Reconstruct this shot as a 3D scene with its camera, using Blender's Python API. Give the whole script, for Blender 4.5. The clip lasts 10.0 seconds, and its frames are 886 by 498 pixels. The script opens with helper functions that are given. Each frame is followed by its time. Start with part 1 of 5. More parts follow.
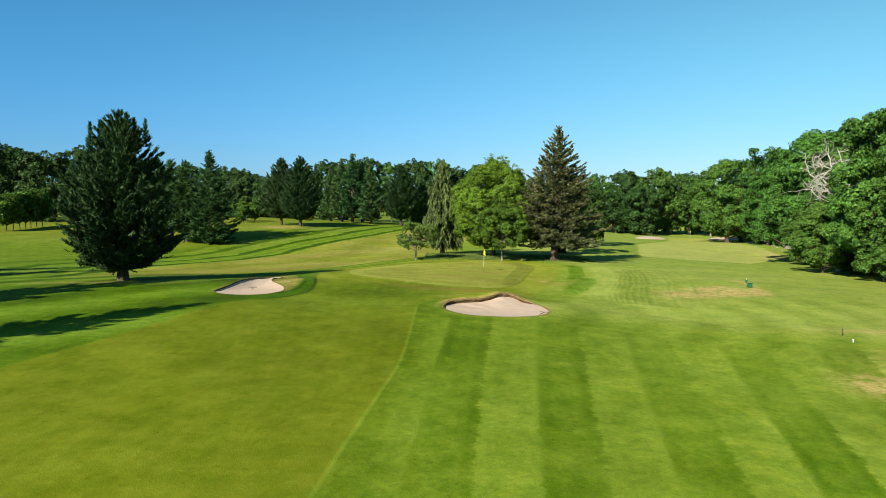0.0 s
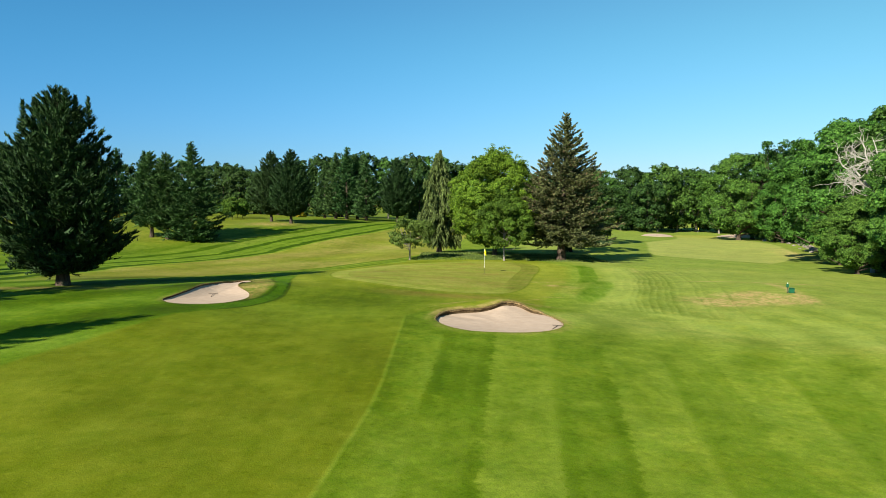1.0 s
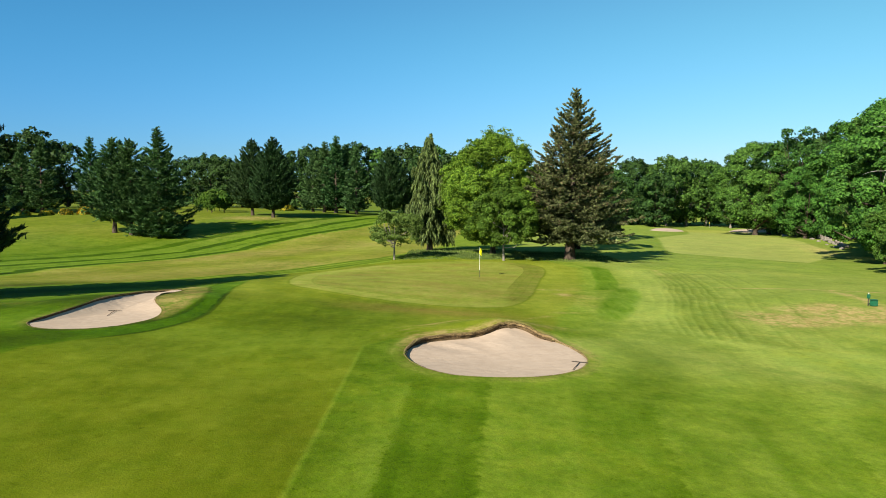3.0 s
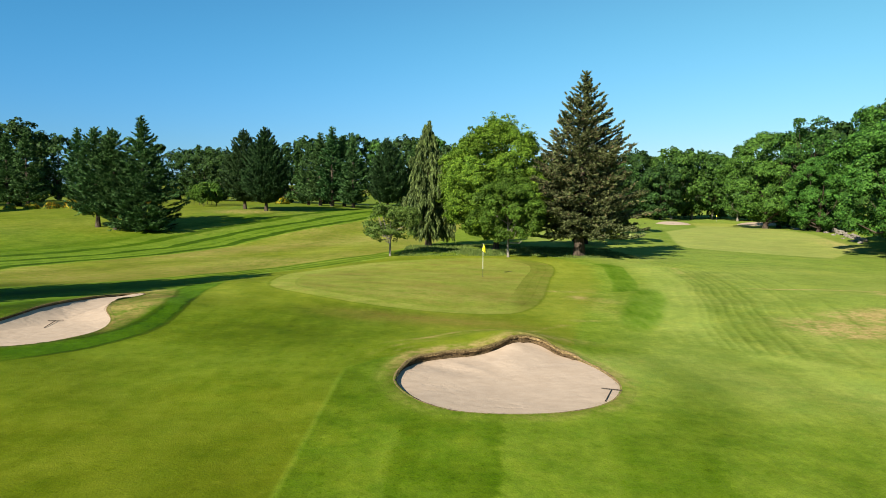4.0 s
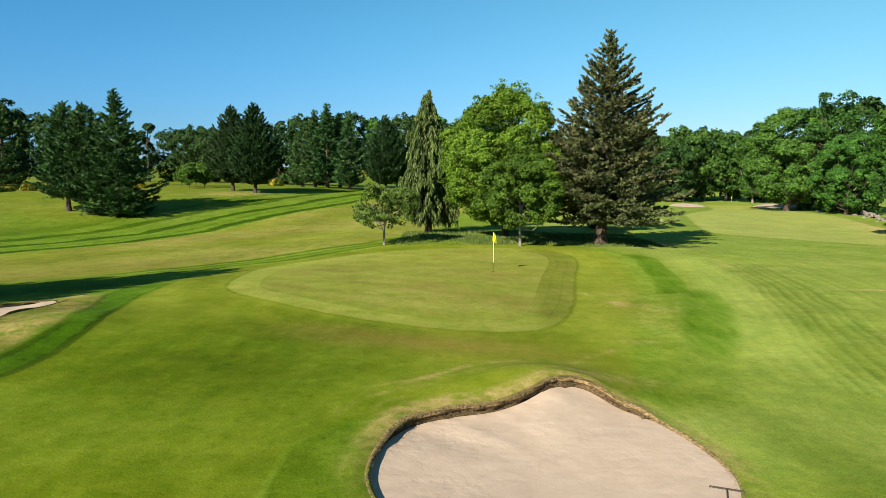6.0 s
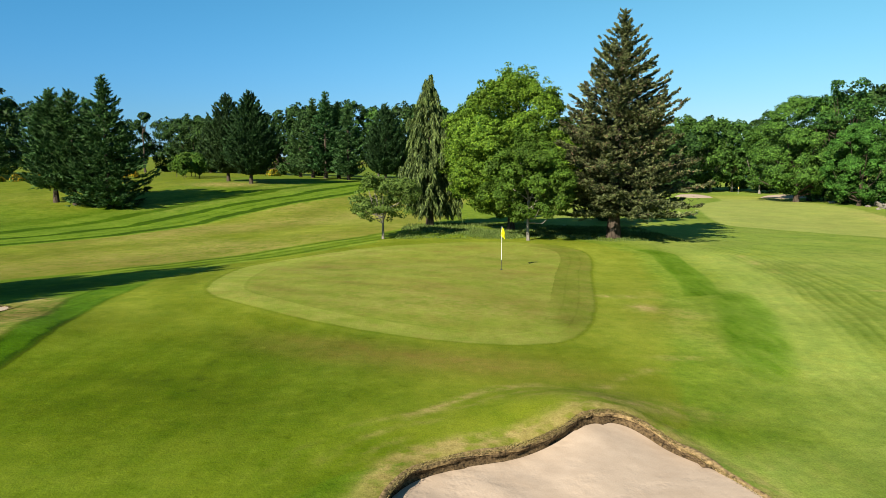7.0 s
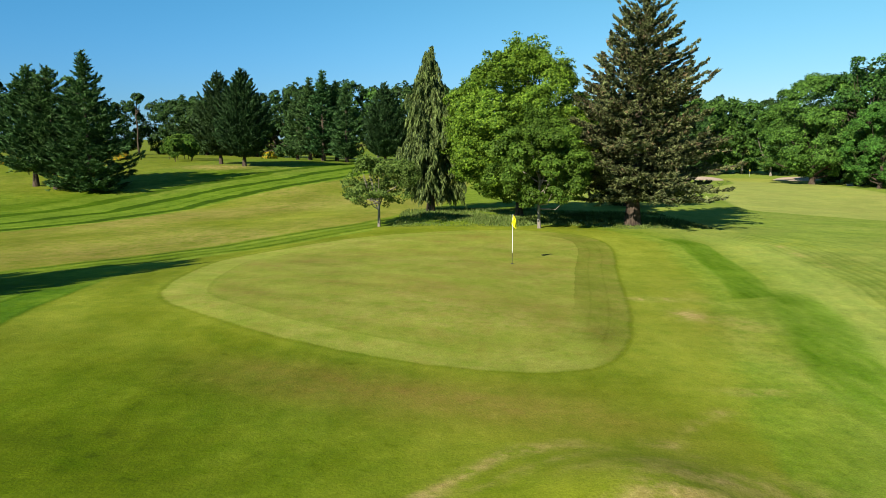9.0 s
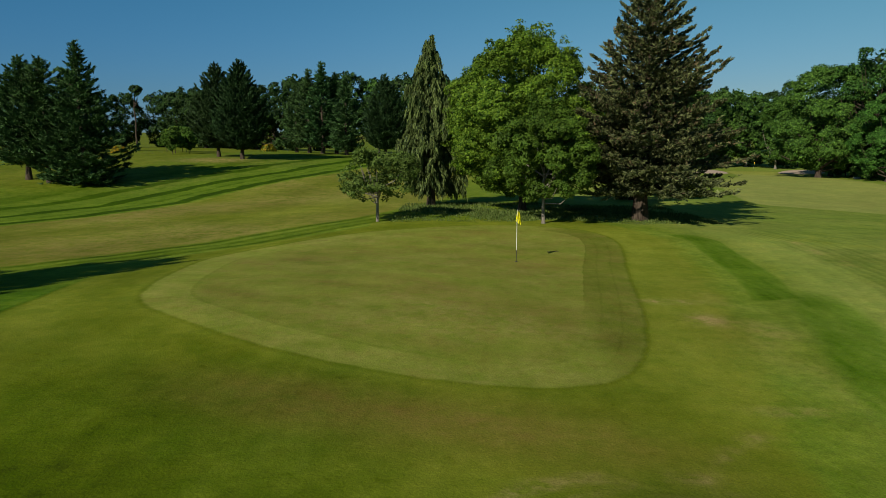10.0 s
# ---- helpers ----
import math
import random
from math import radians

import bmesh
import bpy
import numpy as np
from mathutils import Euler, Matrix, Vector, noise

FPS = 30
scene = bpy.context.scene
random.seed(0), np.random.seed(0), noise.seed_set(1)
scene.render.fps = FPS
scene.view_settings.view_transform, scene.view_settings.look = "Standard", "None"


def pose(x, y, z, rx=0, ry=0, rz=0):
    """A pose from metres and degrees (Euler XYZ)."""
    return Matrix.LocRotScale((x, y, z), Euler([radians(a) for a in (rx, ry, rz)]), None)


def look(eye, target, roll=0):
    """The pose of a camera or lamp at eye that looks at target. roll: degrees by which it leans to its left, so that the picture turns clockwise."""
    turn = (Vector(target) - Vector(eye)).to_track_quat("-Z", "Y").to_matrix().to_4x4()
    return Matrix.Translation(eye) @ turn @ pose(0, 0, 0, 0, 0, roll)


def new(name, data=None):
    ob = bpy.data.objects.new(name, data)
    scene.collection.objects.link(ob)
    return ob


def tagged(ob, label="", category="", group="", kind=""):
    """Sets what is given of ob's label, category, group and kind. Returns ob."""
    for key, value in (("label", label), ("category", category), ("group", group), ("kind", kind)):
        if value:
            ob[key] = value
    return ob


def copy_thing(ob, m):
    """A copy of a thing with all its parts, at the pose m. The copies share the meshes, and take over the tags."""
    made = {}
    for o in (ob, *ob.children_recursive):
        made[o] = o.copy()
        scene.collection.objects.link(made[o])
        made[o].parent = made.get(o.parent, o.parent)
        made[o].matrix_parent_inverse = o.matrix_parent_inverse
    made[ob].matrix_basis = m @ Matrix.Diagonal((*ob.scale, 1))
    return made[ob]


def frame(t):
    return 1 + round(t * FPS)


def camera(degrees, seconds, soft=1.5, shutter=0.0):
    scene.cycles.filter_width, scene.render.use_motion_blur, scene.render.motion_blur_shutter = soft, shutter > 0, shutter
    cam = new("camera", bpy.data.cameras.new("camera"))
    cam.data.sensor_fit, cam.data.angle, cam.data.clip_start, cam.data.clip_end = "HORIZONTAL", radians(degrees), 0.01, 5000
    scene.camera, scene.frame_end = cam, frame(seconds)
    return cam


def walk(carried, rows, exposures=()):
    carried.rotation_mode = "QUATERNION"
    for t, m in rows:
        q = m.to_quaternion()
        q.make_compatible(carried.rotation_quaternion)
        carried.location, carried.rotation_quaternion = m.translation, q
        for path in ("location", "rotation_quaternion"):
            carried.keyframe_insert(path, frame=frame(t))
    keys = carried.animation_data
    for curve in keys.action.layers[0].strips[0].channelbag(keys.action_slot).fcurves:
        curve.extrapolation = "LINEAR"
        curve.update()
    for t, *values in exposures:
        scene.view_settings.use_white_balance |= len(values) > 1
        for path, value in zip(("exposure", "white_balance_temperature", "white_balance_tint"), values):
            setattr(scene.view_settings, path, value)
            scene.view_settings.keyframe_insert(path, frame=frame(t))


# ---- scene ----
cam = camera(65.5, 10.0, 0.55)
PATH = [
    (0, (0.718, -0.142, 7.637), (0.687, 1.852, 7.494), 0.4),
    (0.5, (0.753, 3.758, 7.477), (0.721, 5.752, 7.331), 0.4),
    (1, (0.995, 7.072, 7.283), (0.964, 9.066, 7.132), 0.4),
    (1.5, (1.289, 9.826, 7.17), (1.258, 11.82, 7.016), 0.4),
    (2, (1.622, 12.604, 7.073), (1.592, 14.598, 6.914), 0.4),
    (2.5, (1.806, 15.089, 6.944), (1.775, 17.082, 6.782), 0.4),
    (4, (1.742, 22.256, 6.641), (1.712, 24.247, 6.454), 0.3),
    (4.5, (1.718, 24.362, 6.551), (1.686, 26.352, 6.352), 0.3),
    (5, (1.694, 26.525, 6.495), (1.662, 28.514, 6.282), 0.3),
    (5.5, (1.668, 28.393, 6.414), (1.635, 30.38, 6.188), 0.2),
    (7, (1.342, 33.262, 6.248), (1.308, 35.244, 5.981), 0.2),
    (7.5, (1.302, 34.583, 6.167), (1.268, 36.563, 5.888), 0.2),
    (8, (1.265, 35.757, 6.103), (1.229, 37.736, 5.812), 0.2),
    (8.5, (1.25, 36.793, 6.049), (1.213, 38.77, 5.746), 0.2),
    (9, (1.249, 37.791, 6.011), (1.21, 39.765, 5.695), 0.1),
    (9.5, (1.273, 38.627, 5.941), (1.232, 40.6, 5.615), 0.1),
    (10, (1.241, 39.322, 5.945), (1.199, 41.293, 5.609), 0.1),
]
EXPOSURES = [(0.0, 1.11), (5.5, 1.10), (7.0, 1.06), (9.3, 1.04), (9.5, 0.67), (9.7, 0.50), (9.85, 0.27), (10.0, -0.05)]
walk(cam, [(t, look(eye, target, roll)) for t, eye, target, roll in PATH], EXPOSURES)

# ---------------------------------------------------------------- light
SUN_ELEVATION = radians(30.5)
SUN_WAY = Vector((0.559 * math.cos(SUN_ELEVATION), 0.829 * math.cos(SUN_ELEVATION), -math.sin(SUN_ELEVATION)))
world = bpy.data.worlds.new("clear_sky")
scene.world = world
world.use_nodes = True
wn = world.node_tree.nodes
sky = wn.new("ShaderNodeTexSky")
sky.sky_type = "NISHITA"
sky.sun_disc = False
sky.sun_elevation = SUN_ELEVATION
sky.sun_rotation = math.atan2(-0.559, -0.829)
sky.altitude = 50
sky.air_density = 1.0
sky.dust_density = 0.15
sky.ozone_density = 5.0
wn["Background"].inputs["Strength"].default_value = 0.0505
wl = world.node_tree.links


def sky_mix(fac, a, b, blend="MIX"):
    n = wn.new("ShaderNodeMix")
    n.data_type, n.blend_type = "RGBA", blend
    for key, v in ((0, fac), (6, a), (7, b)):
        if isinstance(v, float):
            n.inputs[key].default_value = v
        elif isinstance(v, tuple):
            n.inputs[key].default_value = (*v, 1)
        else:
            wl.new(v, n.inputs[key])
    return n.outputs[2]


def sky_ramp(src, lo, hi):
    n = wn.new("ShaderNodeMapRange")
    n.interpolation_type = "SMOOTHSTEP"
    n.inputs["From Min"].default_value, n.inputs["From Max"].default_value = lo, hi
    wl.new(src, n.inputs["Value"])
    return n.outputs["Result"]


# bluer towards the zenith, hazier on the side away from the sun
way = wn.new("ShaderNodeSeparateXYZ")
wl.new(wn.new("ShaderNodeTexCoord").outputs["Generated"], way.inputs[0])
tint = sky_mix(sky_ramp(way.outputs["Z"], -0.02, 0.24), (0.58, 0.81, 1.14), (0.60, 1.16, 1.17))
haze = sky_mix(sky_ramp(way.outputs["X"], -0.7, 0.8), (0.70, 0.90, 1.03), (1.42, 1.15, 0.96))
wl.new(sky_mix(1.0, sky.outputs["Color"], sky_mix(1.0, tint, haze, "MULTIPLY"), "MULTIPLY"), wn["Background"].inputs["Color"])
sun = new("sun", bpy.data.lights.new("sun", "SUN"))
sun.data.energy = 5.0
sun.data.angle = radians(0.6)
sun.data.color = (1.0, 0.93, 0.80)
sun.matrix_world = look((0, 0, 60), Vector((0, 0, 60)) + SUN_WAY)


# ---------------------------------------------------------------- materials
def mat_new(name, rough=0.8, spec=0.3):
    m = bpy.data.materials.new(name)
    m.use_nodes = True
    b = m.node_tree.nodes["Principled BSDF"]
    b.inputs["Roughness"].default_value = rough
    b.inputs["Specular IOR Level"].default_value = spec
    return m, m.node_tree.nodes, m.node_tree.links, b


def n_noise(nd, lk, scale, detail=4.0, vec=None, rough=0.55):
    n = nd.new("ShaderNodeTexNoise")
    n.inputs["Scale"].default_value = scale
    n.inputs["Detail"].default_value = detail
    n.inputs["Roughness"].default_value = rough
    if vec:
        lk.new(vec, n.inputs["Vector"])
    return n.outputs["Fac"]


def n_ramp(nd, lk, src, lo, hi, a=0.0, b=1.0):
    n = nd.new("ShaderNodeMapRange")
    n.inputs["From Min"].default_value = lo
    n.inputs["From Max"].default_value = hi
    n.inputs["To Min"].default_value = a
    n.inputs["To Max"].default_value = b
    lk.new(src, n.inputs["Value"])
    return n.outputs["Result"]


def n_mix(nd, lk, fac, a, b, blend="MIX"):
    n = nd.new("ShaderNodeMix")
    n.data_type = "RGBA"
    n.blend_type = blend
    for key, v in ((0, fac), (6, a), (7, b)):
        if isinstance(v, (int, float)):
            n.inputs[key].default_value = v
        elif isinstance(v, tuple):
            n.inputs[key].default_value = (*v, 1)
        else:
            lk.new(v, n.inputs[key])
    return n.outputs[2]


def n_math(nd, lk, op, a, b):
    n = nd.new("ShaderNodeMath")
    n.operation = op
    for i, v in enumerate((a, b)):
        if isinstance(v, (int, float)):
            n.inputs[i].default_value = v
        else:
            lk.new(v, n.inputs[i])
    return n.outputs[0]


def n_mix_value(nd, lk, fac, a, b):
    n = nd.new("ShaderNodeMix")
    for key, v in ((0, fac), (2, a), (3, b)):
        lk.new(v, n.inputs[key])
    return n.outputs[0]


def n_profile(nd, lk, src, lo, hi, pts):
    """A cross-section: straight lines through (place, amount) points, amounts from -1 to 1."""
    n = nd.new("ShaderNodeValToRGB")
    lk.new(n_ramp(nd, lk, src, lo, hi), n.inputs["Fac"])
    els = n.color_ramp.elements
    while len(els) < len(pts):
        els.new(0.5)
    for e, (p, v) in zip(els, pts):
        e.position = (p - lo) / (hi - lo)
        e.color = (0.5 + v / 2, 0.5 + v / 2, 0.5 + v / 2, 1)
    return n_ramp(nd, lk, n.outputs["Color"], 0, 1, -1, 1)


def n_bump(nd, lk, b, height, strength, dist):
    n = nd.new("ShaderNodeBump")
    n.inputs["Strength"].default_value = strength
    n.inputs["Distance"].default_value = dist
    lk.new(height, n.inputs["Height"])
    lk.new(n.outputs["Normal"], b.inputs["Normal"])


def leaf_mat(name, dark, light, trans=0.35, rough=0.6, spec=0.14):
    """Foliage: each leaf takes its own tint; light passes partly through."""
    m, nd, lk, b = mat_new(name, rough, spec)
    geo = nd.new("ShaderNodeNewGeometry")
    obi = nd.new("ShaderNodeObjectInfo")
    tint = n_mix(nd, lk, geo.outputs["Random Per Island"], dark, light)
    tc = nd.new("ShaderNodeTexCoord")
    big = n_ramp(nd, lk, n_noise(nd, lk, 0.45, 2.0, tc.outputs["Object"]), 0.3, 0.7, 0.72, 1.25)
    big = n_math(nd, lk, "MULTIPLY", big, n_ramp(nd, lk, n_noise(nd, lk, 1.5, 2.0, tc.outputs["Object"]), 0.3, 0.7, 0.74, 1.26))
    hsv = nd.new("ShaderNodeHueSaturation")
    lk.new(n_ramp(nd, lk, obi.outputs["Random"], 0, 1, 0.487, 0.512), hsv.inputs["Hue"])
    lk.new(big, hsv.inputs["Value"])
    lk.new(tint, hsv.inputs["Color"])
    lk.new(hsv.outputs["Color"], b.inputs["Base Color"])
    tr = nd.new("ShaderNodeBsdfTranslucent")
    lk.new(hsv.outputs["Color"], tr.inputs["Color"])
    mx = nd.new("ShaderNodeMixShader")
    mx.inputs[0].default_value = 0.72 * trans
    lk.new(b.outputs[0], mx.inputs[1])
    lk.new(tr.outputs[0], mx.inputs[2])
    lk.new(mx.outputs[0], nd["Material Output"].inputs["Surface"])
    return m


def bark_mat(name, a, c):
    m, nd, lk, b = mat_new(name, 0.9, 0.15)
    tc = nd.new("ShaderNodeTexCoord")
    mp = nd.new("ShaderNodeMapping")
    mp.inputs["Scale"].default_value = (1, 1, 0.18)
    lk.new(tc.outputs["Object"], mp.inputs["Vector"])
    f = n_noise(nd, lk, 9.0, 6.0, mp.outputs["Vector"])
    col = n_mix(nd, lk, n_ramp(nd, lk, f, 0.35, 0.65), a, c)
    lich = n_ramp(nd, lk, n_noise(nd, lk, 1.3, 3.0, tc.outputs["Object"]), 0.55, 0.7, 0, 0.5)
    lk.new(n_mix(nd, lk, lich, col, (0.16, 0.17, 0.10)), b.inputs["Base Color"])
    n_bump(nd, lk, b, f, 0.8, 0.05)
    return m


def plain_mat(name, col, rough=0.5, spec=0.4, vary=0.25, scale=30.0, metal=0.0):
    m, nd, lk, b = mat_new(name, rough, spec)
    b.inputs["Metallic"].default_value = metal
    tc = nd.new("ShaderNodeTexCoord")
    f = n_noise(nd, lk, scale, 5.0, tc.outputs["Object"])
    dk = tuple(v * (1 - vary) for v in col)
    lt = tuple(min(1, v * (1 + vary)) for v in col)
    lk.new(n_mix(nd, lk, n_ramp(nd, lk, f, 0.3, 0.7), dk, lt), b.inputs["Base Color"])
    n_bump(nd, lk, b, f, 0.2, 0.01)
    return m


def grass_mat():
    """Turf in its mown states: the mesh carries how short, how dry and how it lies, with some painted shade and gleam.
    """
    m, nd, lk, b = mat_new("turf", 0.9, 0.05)
    geo = nd.new("ShaderNodeNewGeometry")
    pos = geo.outputs["Position"]

    def att(name):
        n = nd.new("ShaderNodeAttribute")
        n.attribute_name = name
        return n.outputs["Fac"]

    fine = n_noise(nd, lk, 5.0, 9.0, pos, 0.82)
    mid = n_noise(nd, lk, 1.1, 6.0, pos, 0.68)
    wide = n_noise(nd, lk, 0.17, 3.0, pos)
    clump = n_noise(nd, lk, 3.3, 4.0, pos, 0.6)
    mp = nd.new("ShaderNodeMapping")
    mp.inputs["Scale"].default_value = (1.2, 0.22, 1)
    mp.inputs["Rotation"].default_value = (0, 0, radians(-6))
    lk.new(pos, mp.inputs["Vector"])
    streak = n_noise(nd, lk, 2.2, 4.0, mp.outputs["Vector"])
    lush = n_mix(nd, lk, n_ramp(nd, lk, mid, 0.3, 0.7), LUSH_DARK, LUSH_LIGHT)
    fair = n_mix(nd, lk, n_ramp(nd, lk, mid, 0.3, 0.7), FAIR_DARK, FAIR_LIGHT)
    putt = n_mix(nd, lk, n_ramp(nd, lk, mid, 0.3, 0.7), PUTT_DARK, PUTT_LIGHT)
    straw = n_mix(nd, lk, n_ramp(nd, lk, fine, 0.3, 0.7), (0.2118, 0.1584, 0.041), (0.3415, 0.2698, 0.0922))
    # the far fairway on the right has a crisp mown edge
    fwd = n_math(nd, lk, "ADD", att("fairway"), n_ramp(nd, lk, mid, 0.3, 0.7, -0.25, 0.25))
    mown = n_ramp(nd, lk, fwd, -0.15, 0.25)
    # the approach, with its mown edges, and the lush fringe beside the bunker
    ragged = n_ramp(nd, lk, mid, 0.3, 0.7, -0.03, 0.03)
    fringe = n_math(nd, lk, "MULTIPLY", n_ramp(nd, lk, n_math(nd, lk, "ADD", att("fringe_d"), n_math(nd, lk, "MULTIPLY", ragged, 3.0)), -0.05, 0.10), att("fringe_on"))
    approach = n_math(nd, lk, "MULTIPLY", n_ramp(nd, lk, n_math(nd, lk, "ADD", att("approach_d"), ragged), -0.07, 0.09), att("apron"))
    approach = n_math(nd, lk, "MULTIPLY", approach, n_ramp(nd, lk, fringe, 0, 1, 1, 0))
    cut_short = n_math(nd, lk, "MAXIMUM", att("short"), approach)
    col = n_mix(nd, lk, n_math(nd, lk, "MAXIMUM", cut_short, mown), lush, fair)
    col = n_mix(nd, lk, att("pale"), col, PALE)
    col = n_mix(nd, lk, n_math(nd, lk, "MAXIMUM", fringe, n_math(nd, lk, "MULTIPLY", att("lush"), n_ramp(nd, lk, mown, 0, 1, 1, 0))), col, n_mix(nd, lk, n_ramp(nd, lk, mid, 0.3, 0.7), FRINGE_DARK, FRINGE_LIGHT))
    col = n_mix(nd, lk, n_math(nd, lk, "MULTIPLY", mown, 0.28), col, (0.165, 0.208, 0.056))
    # the putting green's edge, collar and perimeter cut, by the distance inside it
    inner = n_math(nd, lk, "ADD", att("inner"), n_ramp(nd, lk, mid, 0.3, 0.7, -0.05, 0.05))
    on_green = n_math(nd, lk, "MAXIMUM", n_ramp(nd, lk, inner, -0.03, 0.06), att("green"))
    col = n_mix(nd, lk, on_green, col, putt)
    collar = n_profile(nd, lk, inner, -1, 3, ((-0.2, 0), (-0.05, -0.22), (0.02, -0.1), (0.08, 0.15), (1.36, 0.15), (1.40, -0.06), (1.50, -0.10), (1.54, 0.0)))
    cut = n_profile(nd, lk, inner, -1, 3, ((-0.12, 0), (-0.06, -0.26), (0.03, -0.44), (0.10, -0.27), (0.55, -0.27), (0.60, -0.42), (0.66, -0.27), (1.12, -0.27), (1.18, -0.40), (1.23, -0.27), (1.62, -0.30), (1.70, -0.38), (1.73, 0)))
    rest = n_profile(nd, lk, inner, -1, 3, ((-0.2, 0), (-0.04, -0.2), (0.06, -0.05), (0.15, 0.02), (1.38, 0.02), (1.42, -0.06), (1.50, -0.08), (1.54, 0)))
    edge = n_profile(nd, lk, fwd, -6, 6, ((-5, 0), (-2.5, -0.06), (-0.3, -0.20), (0.2, 0.08), (0.9, 0.05), (5, 0.04)))
    # tracks of the mower turning round the green
    arc = n_math(nd, lk, "ADD", att("lane"), n_math(nd, lk, "ADD", n_ramp(nd, lk, wide, 0.2, 0.8, -0.25, 0.25), n_ramp(nd, lk, mid, 0.3, 0.7, -0.03, 0.03)))
    pts = [(3.4, 0.0)]
    for place, amount in ((4.0, 0.12), (4.6, 0.16), (5.3, 0.24), (5.7, 0.34), (6.1, 0.26), (6.55, 0.40), (7.05, 0.34), (7.6, 0.24), (8.0, 0.40), (8.6, 0.20), (9.7, 0.28), (10.2, 0.2), (11.6, 0.24)):
        pts += [(place - 0.13, 0.08), (place, -0.95 * amount)]
    tracks = n_profile(nd, lk, arc, 3, 13, pts + [(11.9, 0.04), (12.5, 0)])
    # mower bands of the fairway beyond
    far_s = n_math(nd, lk, "ADD", att("far_s"), n_ramp(nd, lk, wide, 0.3, 0.7, -0.5, 0.5))
    rows = n_profile(nd, lk, far_s, -4, 26, ((-0.4, 0), (0.1, 0.15), (0.7, 0.15), (1.0, -0.42), (2.2, -0.45), (2.5, 0.16), (3.6, 0.18), (4.0, -0.1), (4.5, 0.14), (6.1, 0.15), (6.4, -0.40), (7.6, -0.42), (7.9, 0.16), (11.5, 0.10), (12.0, -0.34), (13.4, -0.34), (13.9, 0.08), (16.5, 0.04), (17.2, -0.28), (19.5, -0.28), (20.2, 0.04), (24, 0.0)))
    # scorched flecks show where the turf is dry
    fleck = n_math(nd, lk, "MULTIPLY", n_ramp(nd, lk, wide, 0.5, 0.72), n_ramp(nd, lk, mid, 0.45, 0.62, 0, 0.45))
    col = n_mix(nd, lk, fleck, col, FAIR_LIGHT)
    dry = n_math(nd, lk, "MULTIPLY", att("dry"), n_ramp(nd, lk, n_math(nd, lk, "ADD", mid, clump), 0.82, 1.12, 0.12, 1.15))
    col = n_mix(nd, lk, dry, col, straw)
    # sun-browned turf
    brown = n_math(nd, lk, "MULTIPLY", att("scorch"), n_ramp(nd, lk, n_math(nd, lk, "ADD", mid, n_math(nd, lk, "MULTIPLY", fine, 0.5)), 0.55, 0.95, 0.35, 1.0))
    brown = n_math(nd, lk, "ADD", brown, n_math(nd, lk, "MULTIPLY", on_green, n_ramp(nd, lk, n_noise(nd, lk, 0.9, 6.0, pos, 0.7), 0.50, 0.72, 0, 0.42)))
    col = n_mix(nd, lk, brown, col, (0.1605, 0.1175, 0.0232))
    # how the grass lies after the mower, with painted shade and gleam
    lie = n_math(nd, lk, "ADD", att("lie"), n_ramp(nd, lk, streak, 0.3, 0.7, -0.06, 0.06))
    patchy = n_noise(nd, lk, 0.5, 5.0, pos, 0.6)
    lie = n_math(nd, lk, "ADD", lie, n_ramp(nd, lk, patchy, 0.3, 0.7, -0.17, 0.17))
    # mown stripes, uneven at their edges
    su = n_math(nd, lk, "ADD", att("stripe_u"), n_math(nd, lk, "ADD", n_ramp(nd, lk, mid, 0.3, 0.7, -0.035, 0.035), n_ramp(nd, lk, fine, 0.3, 0.7, -0.04, 0.04)))
    saw = n_math(nd, lk, "SUBTRACT", n_math(nd, lk, "FRACT", n_math(nd, lk, "ADD", su, 0.5), 0.0), 0.5)
    stripe = n_profile(nd, lk, saw, -0.5, 0.5, ((-0.5, 0.34), (-0.40, 0.30), (-0.32, 0.44), (-0.265, 0.40), (-0.235, -0.42), (-0.18, -0.62), (-0.10, -0.36), (0.02, -0.46), (0.10, -0.34), (0.17, -0.66), (0.225, -0.50), (0.26, 0.30), (0.33, 0.40), (0.42, 0.28), (0.5, 0.34)))
    # darker lanes that the mower left beside the green
    patch = n_ramp(nd, lk, n_math(nd, lk, "ADD", att("patch_d"), n_math(nd, lk, "MULTIPLY", ragged, 2.5)), -0.04, 0.14)
    patch = n_math(nd, lk, "MULTIPLY", patch, n_ramp(nd, lk, streak, 0.3, 0.7, -0.75, -0.42))
    line = n_profile(nd, lk, att("arc"), -1, 1, ((-0.10, 0), (-0.03, 0.22), (0.03, 0.22), (0.12, -0.12), (0.7, -0.05), (0.9, 0)))
    # shadow of the taller fringe grass, drawn as dark lines along its edges
    bank = n_profile(nd, lk, n_math(nd, lk, "ADD", att("rim_d"), ragged), -1, 1, ((-0.10, 0), (-0.02, -0.50), (0.06, -0.42), (0.16, -0.05), (0.5, 0)))
    verge_shade = n_profile(nd, lk, n_math(nd, lk, "ADD", att("fringe_d"), n_math(nd, lk, "MULTIPLY", ragged, 3.0)), -1, 1, ((-0.14, 0), (-0.03, -0.38), (0.08, -0.32), (0.22, 0)))
    # tufts and bare flecks, a hand's width to a step across
    tuft = n_math(nd, lk, "ADD", n_ramp(nd, lk, clump, 0.60, 0.72, 0, -0.22), n_ramp(nd, lk, clump, 0.30, 0.40, 0.16, 0))
    speck = n_ramp(nd, lk, n_noise(nd, lk, 10.0, 3.0, pos, 0.6), 0.54, 0.72, 0, -0.34)
